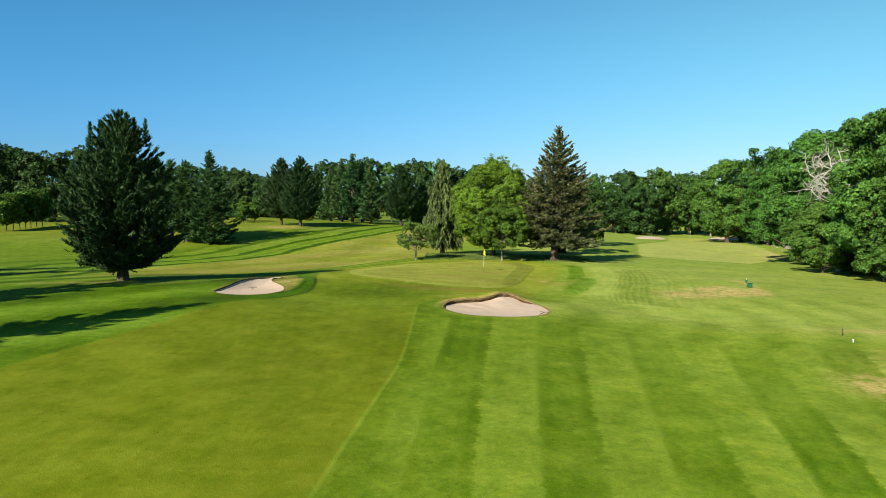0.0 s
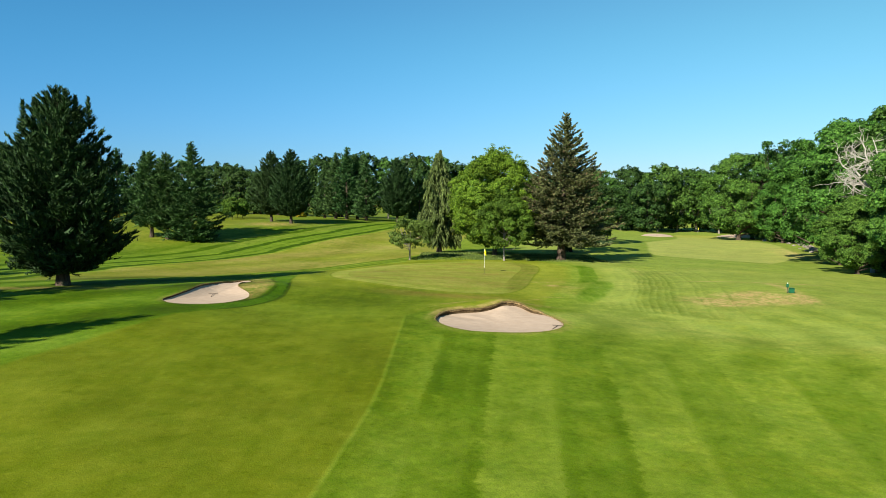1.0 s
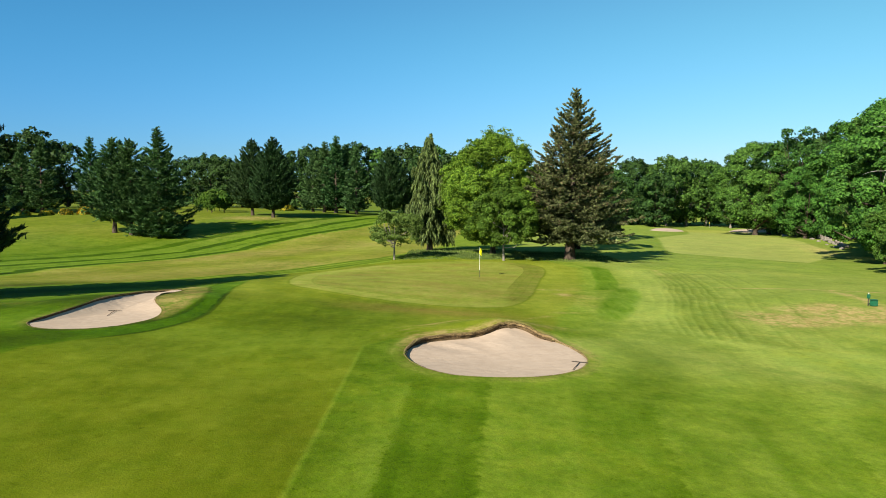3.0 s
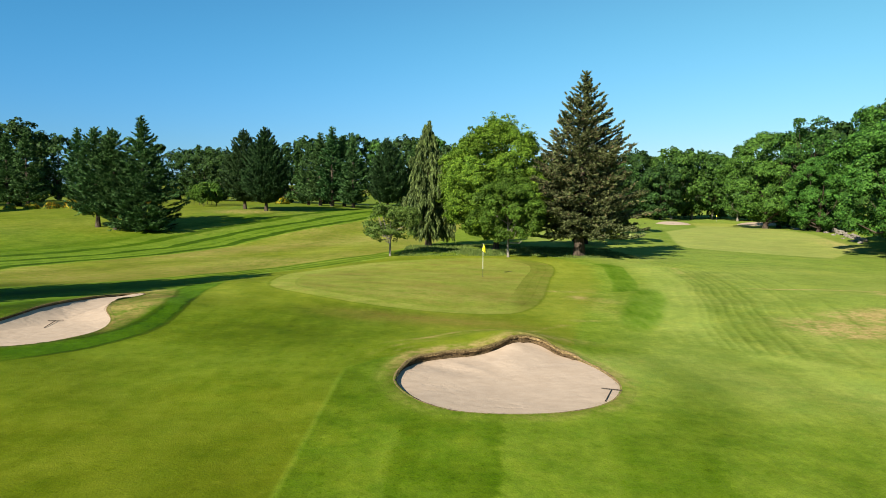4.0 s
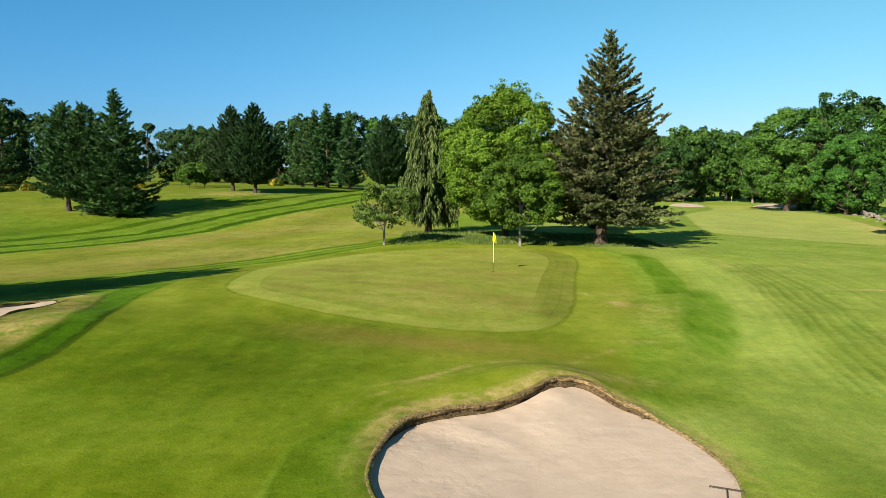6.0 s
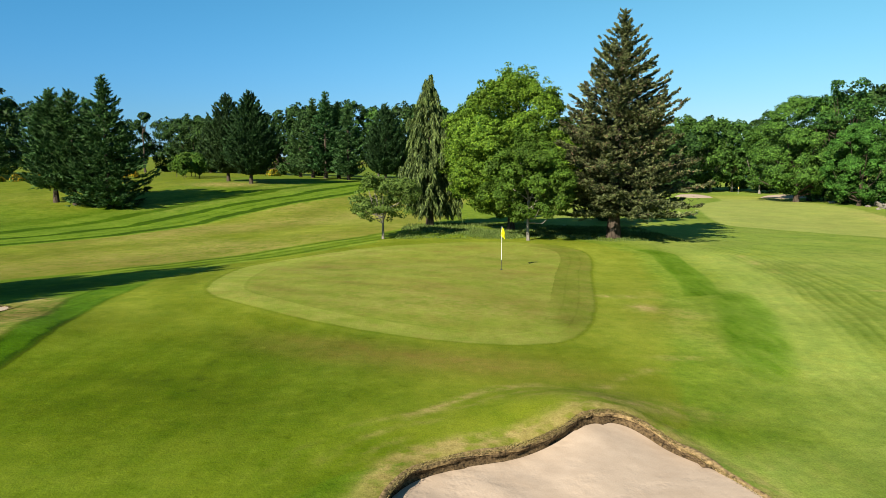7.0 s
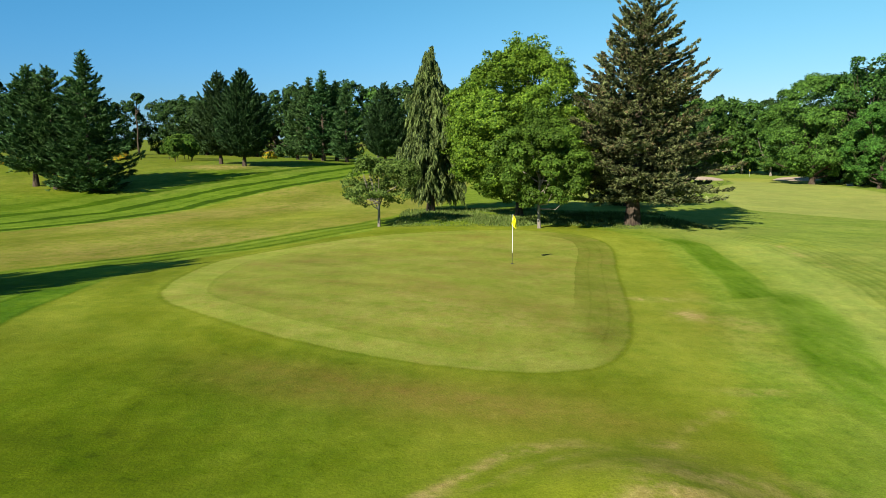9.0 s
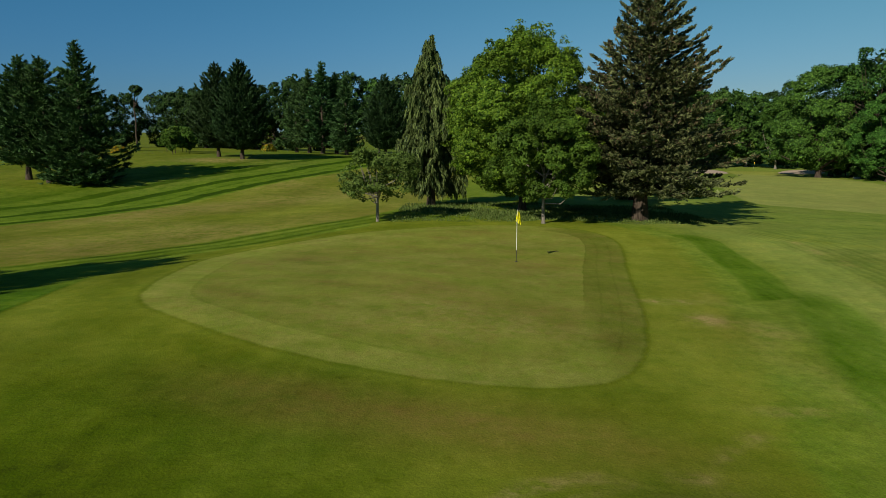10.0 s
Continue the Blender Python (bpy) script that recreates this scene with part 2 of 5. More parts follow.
    tuft = n_math(nd, lk, "ADD", tuft, n_math(nd, lk, "MULTIPLY", speck, n_ramp(nd, lk, cut_short, 0, 1, 1, 0.25)))
    lie = n_math(nd, lk, "ADD", lie, n_math(nd, lk, "MULTIPLY", tuft, n_ramp(nd, lk, on_green, 0, 1, 1, 0.3)))
    col = n_mix(nd, lk, n_math(nd, lk, "MULTIPLY", patch, -1.1), col, FRINGE_LIGHT)
    col = n_mix(nd, lk, n_math(nd, lk, "MULTIPLY", att("stripes"), n_ramp(nd, lk, stripe, -0.1, -0.5, 0, 0.55)), col, FRINGE_LIGHT)
    col = n_mix(nd, lk, n_math(nd, lk, "MULTIPLY", att("banded"), n_ramp(nd, lk, rows, -0.1, -0.4, 0, 0.7)), col, FRINGE_LIGHT)
    lie = n_math(nd, lk, "ADD", lie, n_math(nd, lk, "ADD", n_math(nd, lk, "MULTIPLY", patch, 0.68), n_math(nd, lk, "MULTIPLY", fringe, -0.05)))
    for amount, form in ((att("stripes"), stripe), (att("line"), line), (att("rim"), bank), (att("fringe_on"), verge_shade), (att("west"), collar), (att("east"), cut), (att("rest"), rest), (n_math(nd, lk, "MULTIPLY", att("banded"), 1.5), rows), (att("turning"), tracks), (1.0, edge)):
        lie = n_math(nd, lk, "ADD", lie, n_math(nd, lk, "MULTIPLY", amount, form))
    val = n_math(nd, lk, "MULTIPLY", n_ramp(nd, lk, lie, -0.8, 0.8, 0.36, 1.64), n_mix_value(nd, lk, on_green, n_mix_value(nd, lk, cut_short, n_ramp(nd, lk, fine, 0.32, 0.68, 0.73, 1.27), n_ramp(nd, lk, fine, 0.32, 0.68, 0.88, 1.12)), n_ramp(nd, lk, fine, 0.32, 0.68, 0.88, 1.12)))
    val = n_math(nd, lk, "MULTIPLY", val, n_ramp(nd, lk, wide, 0.3, 0.7, 0.9, 1.1))
    blade = n_noise(nd, lk, 26.0, 5.0, pos, 0.75)
    val = n_math(nd, lk, "MULTIPLY", val, n_ramp(nd, lk, blade, 0.3, 0.7, 0.80, 1.20))
    hsv = nd.new("ShaderNodeHueSaturation")
    lk.new(n_ramp(nd, lk, lie, -0.5, 0.6, 1.04, 0.94), hsv.inputs["Saturation"])
    lk.new(n_ramp(nd, lk, lie, -0.6, 0.6, 0.512, 0.490), hsv.inputs["Hue"])
    lk.new(val, hsv.inputs["Value"])
    lk.new(col, hsv.inputs["Color"])
    lk.new(hsv.outputs["Color"], b.inputs["Base Color"])
    n_bump(nd, lk, b, n_noise(nd, lk, 18.0, 3.0, pos, 0.7), 0.32, 0.05)
    return m


LUSH_DARK, LUSH_LIGHT = (0.0765, 0.1310, 0.0046), (0.1370, 0.1875, 0.0112)
FAIR_DARK, FAIR_LIGHT = (0.0997, 0.1366, 0.0048), (0.1489, 0.1708, 0.0096)
PUTT_DARK, PUTT_LIGHT = (0.1229, 0.1625, 0.0123), (0.1673, 0.198, 0.0218)
FRINGE_DARK, FRINGE_LIGHT = (0.0500, 0.1100, 0.0032), (0.0880, 0.1660, 0.0062)
PALE = (0.160, 0.215, 0.062)
TURF = grass_mat()


def sand_mat():
    m, nd, lk, b = mat_new("bunker_sand", 0.95, 0.1)
    geo = nd.new("ShaderNodeNewGeometry")
    pos = geo.outputs["Position"]
    mp = nd.new("ShaderNodeMapping")
    mp.inputs["Scale"].default_value = (0.8, 1.2, 1)
    mp.inputs["Rotation"].default_value = (0, 0, radians(35))
    lk.new(pos, mp.inputs["Vector"])
    rake = n_noise(nd, lk, 3.0, 5.0, mp.outputs["Vector"])
    fine = n_noise(nd, lk, 26.0, 5.0, pos, 0.7)
    col = n_mix(nd, lk, n_ramp(nd, lk, rake, 0.3, 0.7), (0.374, 0.284, 0.203), (0.436, 0.336, 0.245))
    col = n_mix(nd, lk, n_ramp(nd, lk, fine, 0.62, 0.75, 0, 0.5), col, (0.2459, 0.1708, 0.1093))
    lk.new(col, b.inputs["Base Color"])
    dent = n_noise(nd, lk, 3.0, 3.0, pos, 0.5)
    h = n_math(nd, lk, "ADD", n_math(nd, lk, "MULTIPLY", rake, 0.05), n_math(nd, lk, "ADD", n_math(nd, lk, "MULTIPLY", fine, 0.28), n_math(nd, lk, "MULTIPLY", n_ramp(nd, lk, dent, 0.46, 0.74, 0, -1.0), n_ramp(nd, lk, n_noise(nd, lk, 0.55, 2.0, pos), 0.40, 0.65, 0.15, 1.0))))
    n_bump(nd, lk, b, h, 0.33, 0.045)
    return m


SAND = sand_mat()
SOIL = plain_mat("bunker_face_soil", (0.0853, 0.0573, 0.0287), 0.95, 0.1, 0.85, 22.0)
WORN = plain_mat("dead_turf", (0.185, 0.128, 0.058), 0.95, 0.1, 0.7, 16.0)
BARK = bark_mat("brown_bark", (0.0307, 0.0218, 0.0151), (0.082, 0.0615, 0.0444))
PALE_BARK = bark_mat("pale_bark", (0.1366, 0.1161, 0.0888), (0.2595, 0.2322, 0.1912))
DEAD_WOOD = bark_mat("bleached_wood", (0.250, 0.232, 0.195), (0.450, 0.425, 0.370))
L_MAPLE = leaf_mat("bright_maple_leaf", (0.0270, 0.0840, 0.0060), (0.1560, 0.2760, 0.0220), 0.40)
L_YOUNG = leaf_mat("mid_green_leaf", (0.0307, 0.0786, 0.0069), (0.0888, 0.1605, 0.0177), 0.38)
L_APPLE = leaf_mat("grey_green_leaf", (0.0615, 0.1024, 0.0151), (0.1536, 0.2083, 0.041), 0.38)
L_OAK = leaf_mat("oak_leaf", (0.0156, 0.0573, 0.0069), (0.1022, 0.2185, 0.0307), 0.28)
L_OAK2 = leaf_mat("darker_oak_leaf", (0.0133, 0.0492, 0.0069), (0.0871, 0.1912, 0.0287), 0.26)
L_WOOD = leaf_mat("dark_wood_leaf", (0.0108, 0.0396, 0.0069), (0.0781, 0.1673, 0.0246), 0.26)
L_FAR = leaf_mat("far_wood_leaf", (0.0089, 0.0273, 0.0062), (0.0465, 0.0922, 0.0171), 0.24)
L_CYP = leaf_mat("dark_cypress_spray", (0.0069, 0.0205, 0.0069), (0.0451, 0.0874, 0.0246), 0.06, 0.6, 0.12)
L_FIR = leaf_mat("fir_needles", (0.0085, 0.0290, 0.0085), (0.0800, 0.1650, 0.0440), 0.12, 0.6, 0.12)
L_WEEP = leaf_mat("weeping_cypress_spray", (0.0151, 0.0342, 0.0082), (0.1366, 0.1844, 0.0478), 0.15)
L_SPRUCE = leaf_mat("spruce_needles", (0.011, 0.020, 0.008), (0.160, 0.186, 0.066), 0.10)
L_CONE = leaf_mat("brown_spruce_tips", (0.0340, 0.0250, 0.0140), (0.205, 0.1480, 0.0760), 0.1)
L_GORSE = leaf_mat("gorse_flower", (0.2185, 0.1502, 0.0041), (0.4234, 0.2868, 0.0082), 0.2)
L_STRAW = leaf_mat("straw_blade", (0.1366, 0.1161, 0.0307), (0.3142, 0.2526, 0.1024), 0.3)
L_GRASS = leaf_mat("long_grass_blade", (0.058, 0.1024, 0.0151), (0.1469, 0.1844, 0.0478), 0.35)


# ---------------------------------------------------------------- helpers of this scene
def empty(name, x, y, z, rz=0.0, s=1.0):
    ob = new(name)
    ob.matrix_basis = pose(x, y, z, 0, 0, rz) @ Matrix.Scale(s, 4)
    return ob


def mesh_np(name, verts, faces, mat, parent=None, label="", smooth=False):
    """One mesh object out of arrays of vertices and of equal-sided faces."""
    me = bpy.data.meshes.new(name)
    verts = np.asarray(verts, dtype=np.float32)
    faces = np.asarray(faces, dtype=np.int32)
    k = faces.shape[1]
    me.vertices.add(len(verts))
    me.vertices.foreach_set("co", verts.ravel())
    me.loops.add(faces.size)
    me.loops.foreach_set("vertex_index", faces.ravel())
    me.polygons.add(len(faces))
    me.polygons.foreach_set("loop_start", np.arange(0, faces.size, k, dtype=np.int32))
    me.polygons.foreach_set("use_smooth", np.full(len(faces), smooth))
    me.update(calc_edges=True)
    me.materials.append(mat)
    ob = new(name, me)
    if parent:
        ob.parent = parent
    if label:
        tagged(ob, label)
    return ob


def part(name, bm, material, parent, label=""):
    me = bpy.data.meshes.new(name)
    bm.to_mesh(me)
    bm.free()
    me.materials.append(material)
    ob = new(name, me)
    ob.parent = parent
    if label:
        tagged(ob, label)
    return ob


def tube(path, radii, sides=7):
    """Vertices and quads of a tapered tube along a path of points."""
    path = np.asarray(path, float)
    v, f = [], []
    for i, p in enumerate(path):
        d = path[min(i + 1, len(path) - 1)] - path[max(i - 1, 0)]
        d = d / (np.linalg.norm(d) + 1e-9)
        a = np.cross(d, (0.31, 0.95, 0.02))
        a /= np.linalg.norm(a) + 1e-9
        c = np.cross(d, a)
        for j in range(sides):
            w = 2 * math.pi * j / sides
            v.append(p + radii[i] * (math.cos(w) * a + math.sin(w) * c))
    for i in range(len(path) - 1):
        for j in range(sides):
            k = (j + 1) % sides
            f.append((i * sides + j, i * sides + k, (i + 1) * sides + k, (i + 1) * sides + j))
    return v, f


def join_tubes(name, tubes, mat, parent, label=""):
    v, f = [], []
    for tv, tf in tubes:
        o = len(v)
        v += tv
        f += [tuple(i + o for i in q) for q in tf]
    return mesh_np(name, np.array(v), np.array(f), mat, parent, label, True)


def unit(a):
    return a / (np.linalg.norm(a, axis=-1, keepdims=True) + 1e-9)


def leaves(name, c, u, v, mat, parent, label="", fold=0.25, tri=False):
    """Pointed leaves or sprays, one small face each: middle c, half length u, half width v."""
    if tri:
        q = np.stack([c - 0.8 * u + v, c + u, c - 0.8 * u - v], axis=1).reshape(-1, 3)
        return mesh_np(name, q, np.arange(len(q)).reshape(-1, 3), mat, parent, label)
    n = unit(np.cross(u, v)) * (np.linalg.norm(v, axis=1, keepdims=True) * fold)
    q = np.stack([c - u, c + v + n - 0.1 * u, c + u, c - v + n - 0.1 * u], axis=1).reshape(-1, 3)
    f = np.arange(len(q)).reshape(-1, 4)
    return mesh_np(name, q, f, mat, parent, label)


def spread(rng, n):
    return unit(rng.normal(size=(n, 3)))


# ---------------------------------------------------------------- lie of the land
LAND_NEAR = ((0, 0, 0.6), (-20, 20, 1.3), (22, 15, 0.3), (-14.6, 43.7, 1.68), (-23.4, 49.4, 1.62), (-8.2, 59.2, 1.19), (-6, 43.8, 1.05), (0.1, 41.4, 1.2), (6.5, 41.2, 0.85), (10.5, 37.5, 0.58), (9, 50.7, 0.75), (10.7, 61.7, 0.66), (4.5, 68.8, 0.5), (19.5, 69, 0.5), (18.7, 40.2, 0.57), (23.5, 51.5, 0.85), (-13.3, 61.5, 0.85), (-30, 70, 0.1))
LAND_FAR = ((6.4, 80.5, 0.5), (-0.8, 92.6, 0.3), (25, 94, -0.37), (46.8, 112.7, -1.4), (47, 167, -1.9), (66, 187, -2.7), (77, 198, -3), (-42, 109, -0.5), (-47.5, 118, 0.6), (-34, 146.5, 1.9), (-24, 173, 1.68), (-20, 84, -0.3), (-24, 104, -0.7), (0, 140, 0.3), (-86, 220, 1.5), (-90, 140, 1.2), (70, 152, -1.7))
LAND = np.array(LAND_NEAR + LAND_FAR, float)


def spline(r2):
    return np.sqrt(r2 + 49.0)


_d2 = (LAND[:, None, 0] - LAND[None, :, 0]) ** 2 + (LAND[:, None, 1] - LAND[None, :, 1]) ** 2
LAND_W = np.linalg.solve(spline(_d2) - 0.35 * np.eye(len(LAND)), LAND[:, 2] - 0.5)


def rise(x, y, cx, cy, sx, sy, h):
    return h * np.exp(-((x - cx) / sx) ** 2 - ((y - cy) / sy) ** 2)


def gz(x, y):
    """The ground's height: a smooth sheet through the levels above, with the built-up mounds, levelling out far away."""
    x, y = np.asarray(x, float), np.asarray(y, float)
    z = np.zeros_like(x)
    for (px, py, _), w in zip(LAND, LAND_W):
        z = z + w * spline((x - px) ** 2 + (y - py) ** 2)
    far = np.clip((np.hypot(x, y - 90) - 170) / 120, 0, 1)
    z = 0.5 + np.clip(z, -4, 2.5) * (1 - far * far * (3 - 2 * far))
    z = z + rise(x, y, 3.9, 46.6, 1.7, 1.5, 0.45) + rise(x, y, 1.0, 45.6, 2.0, 1.4, 0.12)
    z = z + rise(x, y, -10.8, 51.0, 1.4, 2.4, 0.30) + rise(x, y, -15.3, 48.5, 1.5, 3.2, 0.22)
    z = z + rise(x, y, 23.5, 56.5, 4.5, 4.5, 0.2) + rise(x, y, 20.5, 33, 4.5, 7.0, 0.15)
    return z


def gzf(x, y):
    return float(gz(np.array([x]), np.array([y]))[0])


def smooth_loop(pts, n):
    """A closed curve through points, at n even steps."""
    p = np.asarray(pts, float)
    out = []
    m = len(p)
    for i in range(n):
        s = i * m / n
        k, t = int(s), s - int(s)
        a, b2, c, d = p[(k - 1) % m], p[k % m], p[(k + 1) % m], p[(k + 2) % m]
        out.append(0.5 * (2 * b2 + (c - a) * t + (2 * a - 5 * b2 + 4 * c - d) * t * t + (3 * b2 - a - 3 * c + d) * t ** 3))
    return np.array(out)


def loop_sd(loop, x, y, reach=25.0):
    """Signed distance to a closed curve, negative inside."""
    res = np.full(x.shape, reach)
    near = (x > loop[:, 0].min() - reach) & (x < loop[:, 0].max() + reach) & (y > loop[:, 1].min() - reach) & (y < loop[:, 1].max() + reach)
    px, py = x[near], y[near]
    best = np.full(px.shape, 1e9)
    inside = np.zeros(px.shape, bool)
    for i in range(len(loop)):
        (ax, ay), (bx, by) = loop[i], loop[(i + 1) % len(loop)]
        dx, dy = bx - ax, by - ay
        t = np.clip(((px - ax) * dx + (py - ay) * dy) / (dx * dx + dy * dy), 0, 1)
        best = np.minimum(best, (px - ax - t * dx) ** 2 + (py - ay - t * dy) ** 2)
        cross = ((ay > py) != (by > py)) & (px < (bx - ax) * (py - ay) / (by - ay + 1e-12) + ax)
        inside ^= cross
    d = np.sqrt(best)
    res[near] = np.minimum(np.where(inside, -d, d), reach)
    return res


def step(v, lo, hi):
    t = np.clip((v - lo) / (hi - lo), 0, 1)
    return t * t * (3 - 2 * t)


def nnoise(x, y, s, seed=0.0):
    """A cheap smooth wobble between about -1 and 1."""
    return (np.sin(x / s + 1.7 * np.sin(y / s * 0.8 + seed)) + np.sin(y / s * 1.13 + 1.3 * np.sin(x / s * 0.7 + 2 * seed)) + 0.5 * np.sin((x + y) / s * 2.3 + seed)) / 2.5


BUNKER_MAIN = smooth_loop([(0.15, 41.1), (0.2, 42.6), (0.6, 43.9), (1.4, 44.5), (2.4, 44.9), (3.2, 45.4), (3.9, 46.0), (4.7, 46.2), (5.4, 45.5), (6.0, 44.5), (6.5, 43.2), (6.6, 41.9), (6.2, 40.7), (5.6, 39.9), (4.7, 39.25), (3.7, 38.9), (2.6, 38.75), (1.6, 38.95), (0.7, 39.8)], 130)
BUNKER_LEFT = smooth_loop([(-14.7, 43.7), (-14.7, 45.2), (-14.6, 47.3), (-14.9, 51), (-14.9, 54), (-13.9, 55.5), (-13.1, 54.8), (-13.2, 52.3), (-12.4, 49.8), (-11.2, 47.7), (-11.0, 46.0), (-11.7, 44.2), (-12.7, 43.2), (-13.8, 42.9)], 120)
BUNKER_FAR = smooth_loop([(47.8, 180), (50, 184.5), (54.5, 186), (57, 183), (54.5, 179), (50.5, 177.5)], 50)
BUNKER_FAR_RIGHT = smooth_loop([(70.5, 190), (73, 195.5), (79, 198.5), (84, 197), (80, 191.5), (75, 188.5)], 50)
GREEN = smooth_loop([(-8.3, 59.5), (-9.1, 63.6), (-9.2, 68.3), (-7.5, 72.5), (-4.8, 76.3), (-1.0, 79.0), (4.2, 79.7), (7.8, 78.2), (9.2, 75.4), (9.0, 71.5), (8.1, 67), (7.3, 62.5), (6.4, 57.7), (5.4, 54.3), (4.2, 52.8), (2.4, 52.4), (-0.2, 53.0), (-3.4, 54.5), (-6.1, 56.5), (-7.4, 57.7)], 140)
FAR_GREEN = smooth_loop([(54, 176), (58, 190), (66, 198), (75, 197), (72, 186), (64, 178)], 60)


def axis(core_lo, core_hi, h, end_lo, end_hi, grow):
    a = list(np.arange(core_lo, core_hi + h / 2, h))
    d = h
    while a[-1] < end_hi:
        d *= grow
        a.append(a[-1] + d)
    d = h
    while a[0] > end_lo:
        d *= grow
        a.insert(0, a[0] - d)
    return np.array(a)


def turf_z(x, y):
    """The turf's surface: the lie of the land with its small unevenness."""
    return gz(x, y) + 0.03 * nnoise(x, y, 2.7, 1.0) + 0.012 * nnoise(x, y, 0.9, 2.0)


def build_ground():
    xs = axis(-17, 20, 0.23, -1800, 1800, 1.05)
    ys = axis(22, 74, 0.23, -1200, 2600, 1.045)
    x, y = np.meshgrid(xs, ys)
    shape = x.shape
    x, y = x.ravel(), y.ravel()
    keep_sd = None
    for loop in (BUNKER_MAIN, BUNKER_LEFT):
        sd = loop_sd(loop, x, y)
        h = 0.12
        hit = np.where(np.abs(sd) < h)[0]
        for i in hit:
            d = (loop[:, 0] - x[i]) ** 2 + (loop[:, 1] - y[i]) ** 2
            k = int(np.argmin(d))
            x[i], y[i] = loop[k]
        sd[hit] = 0
        keep_sd = sd if keep_sd is None else np.minimum(keep_sd, sd)
    z = turf_z(x, y)
    ny, nx = shape
    i = np.arange(ny * nx).reshape(ny, nx)
    f = np.stack([i[:-1, :-1], i[:-1, 1:], i[1:, 1:], i[1:, :-1]], axis=-1).reshape(-1, 4)
    f = f[~(np.any(keep_sd[f] < -0.01, axis=1) | np.all(keep_sd[f] <= 0, axis=1))]
    ob = mesh_np("ground", np.stack([x, y, z], 1), f, TURF, None, "", True)
    tagged(ob, "mown golf course turf with stripes, olive approach and dry straw patches", "grass", kind="structure")
    zones(ob.data, x, y)
    return ob


def zones(me, x, y):
    """How short, green, dry and laid over the turf is, from the plan of the course, with some shade and gleam painted
    into its lie.
    """
    sg = loop_sd(GREEN, x, y, 40.0)
    sm = loop_sd(BUNKER_MAIN, x, y, 20.0)
    sl = loop_sd(BUNKER_LEFT, x, y, 20.0)
    wob = 0.25 * nnoise(x, y, 1.9, 3.0)
    # the approach and apron: olive turf between two mown edges
    right_edge = np.interp(y, [0, 17.8, 26.7, 30, 42.5, 43.8, 45, 46.2, 50.8, 56.9, 64.3, 74.5, 79.4, 84], [-3.6, -2.3, -1.5, -1.4, -1.5, -0.5, 2.5, 6.0, 7.0, 8.8, 10.6, 12.2, 11.0, 8.0])
    left_edge = np.interp(y, [0, 20, 29.9, 33.8, 40, 42.5, 44, 46.2, 47.8, 51.2, 56.8, 62.5, 68, 73, 80], [-20, -17, -14.4, -13.6, -12.5, -10.9, -10, -9.3, -9.2, -9.6, -10.8, -11.6, -11.2, -8.6, -4.0])
    soft = 0.10 + 0.5 * step(y, 47, 52)
    appr = step((right_edge - x) / soft + 0.4 * wob, -0.8, 1.2) * step(x - left_edge + 0.3 * wob, -0.25, 0.35) * step(54 - y, 0, 3)
    approach_d = np.clip(np.minimum((right_edge - x) * 0.1 / soft, x - left_edge + 0.1), -3, 3)
    apron = step(82.5 - y, -1, 1) * (1 - 0.55 * step(y, 36, 44) * step(56.0 - y + 0.3 * x, 0, 4) * step(1.5 - x, 0, 3))
    # the next fairway, running away beyond the left bunker
    c1 = np.interp(y, [50, 64, 77, 85, 92, 102, 113, 120, 129, 138, 170], [-31, -32.3, -33.2, -30.6, -26.9, -24.3, -22, -19.5, -15, -12.3, -4])
    c0 = np.interp(y, [56, 62, 69, 73.4, 81, 87, 100, 140], [-25, -20, -15.3, -12.2, -8.3, -4.2, 0, 4])
    fw = step(x - c1, -0.3, 0.3) * step(c0 - x, -0.3, 0.5) * step(y - 54, 0, 3)
    short = fw
    far_fw = step(-40 - x, 0, 3) * step(y - 112 + 0.25 * (x + 60), 0, 6)
    short = np.maximum(short, 0.7 * far_fw)
    fl = np.interp(y, [70, 81, 95, 103, 113, 140, 165, 190], [17, 21, 25.5, 28.9, 31, 38, 52, 60])
    fr = np.interp(y, [70, 81, 95, 113, 140, 165, 190], [24, 32, 42, 55, 63, 67, 76])
    right_fw = step(x - fl, -0.5, 0.5) * step(fr - x, -0.5, 0.5) * step(y - 103 + 1.05 * (x - 31), -0.6, 0.9) * step(196 - y, 0, 6)
    fairway = np.minimum(np.minimum(x - fl, fr - x) * 0.9, np.minimum((y - 103 + 1.05 * (x - 31)) * 0.69, 196 - y))
    right = step(x - right_edge, 0, 5) * step(y - 38 + 0.4 * (x - 8), 0, 6)
    short = np.maximum(short, 0.38 * right)
    far_green = step(-loop_sd(FAR_GREEN, x, y, 30.0), -0.3, 0.6)
    green = 0.9 * far_green
    on_green = step(-sg, -0.04, 0.10)

    lie = np.zeros_like(x)
    # stripes that fan out towards the bunker
    u = (x - 0.535 - 0.0642 * (y - 19)) / (3.58 + 0.0613 * (y - 19)) + 0.012 * nnoise(x, y, 3.5, 2.0)
    end = np.interp(u, [0, 1, 2, 3, 4], [38.2, 37.6, 34.3, 33.6, 33.0])
    fade = step(end + 0.6 * wob - y, -0.8, 1.0) * step(u + 0.55, 0, 0.1) * step(6.2 - u, 0, 0.8) * (1 - appr)
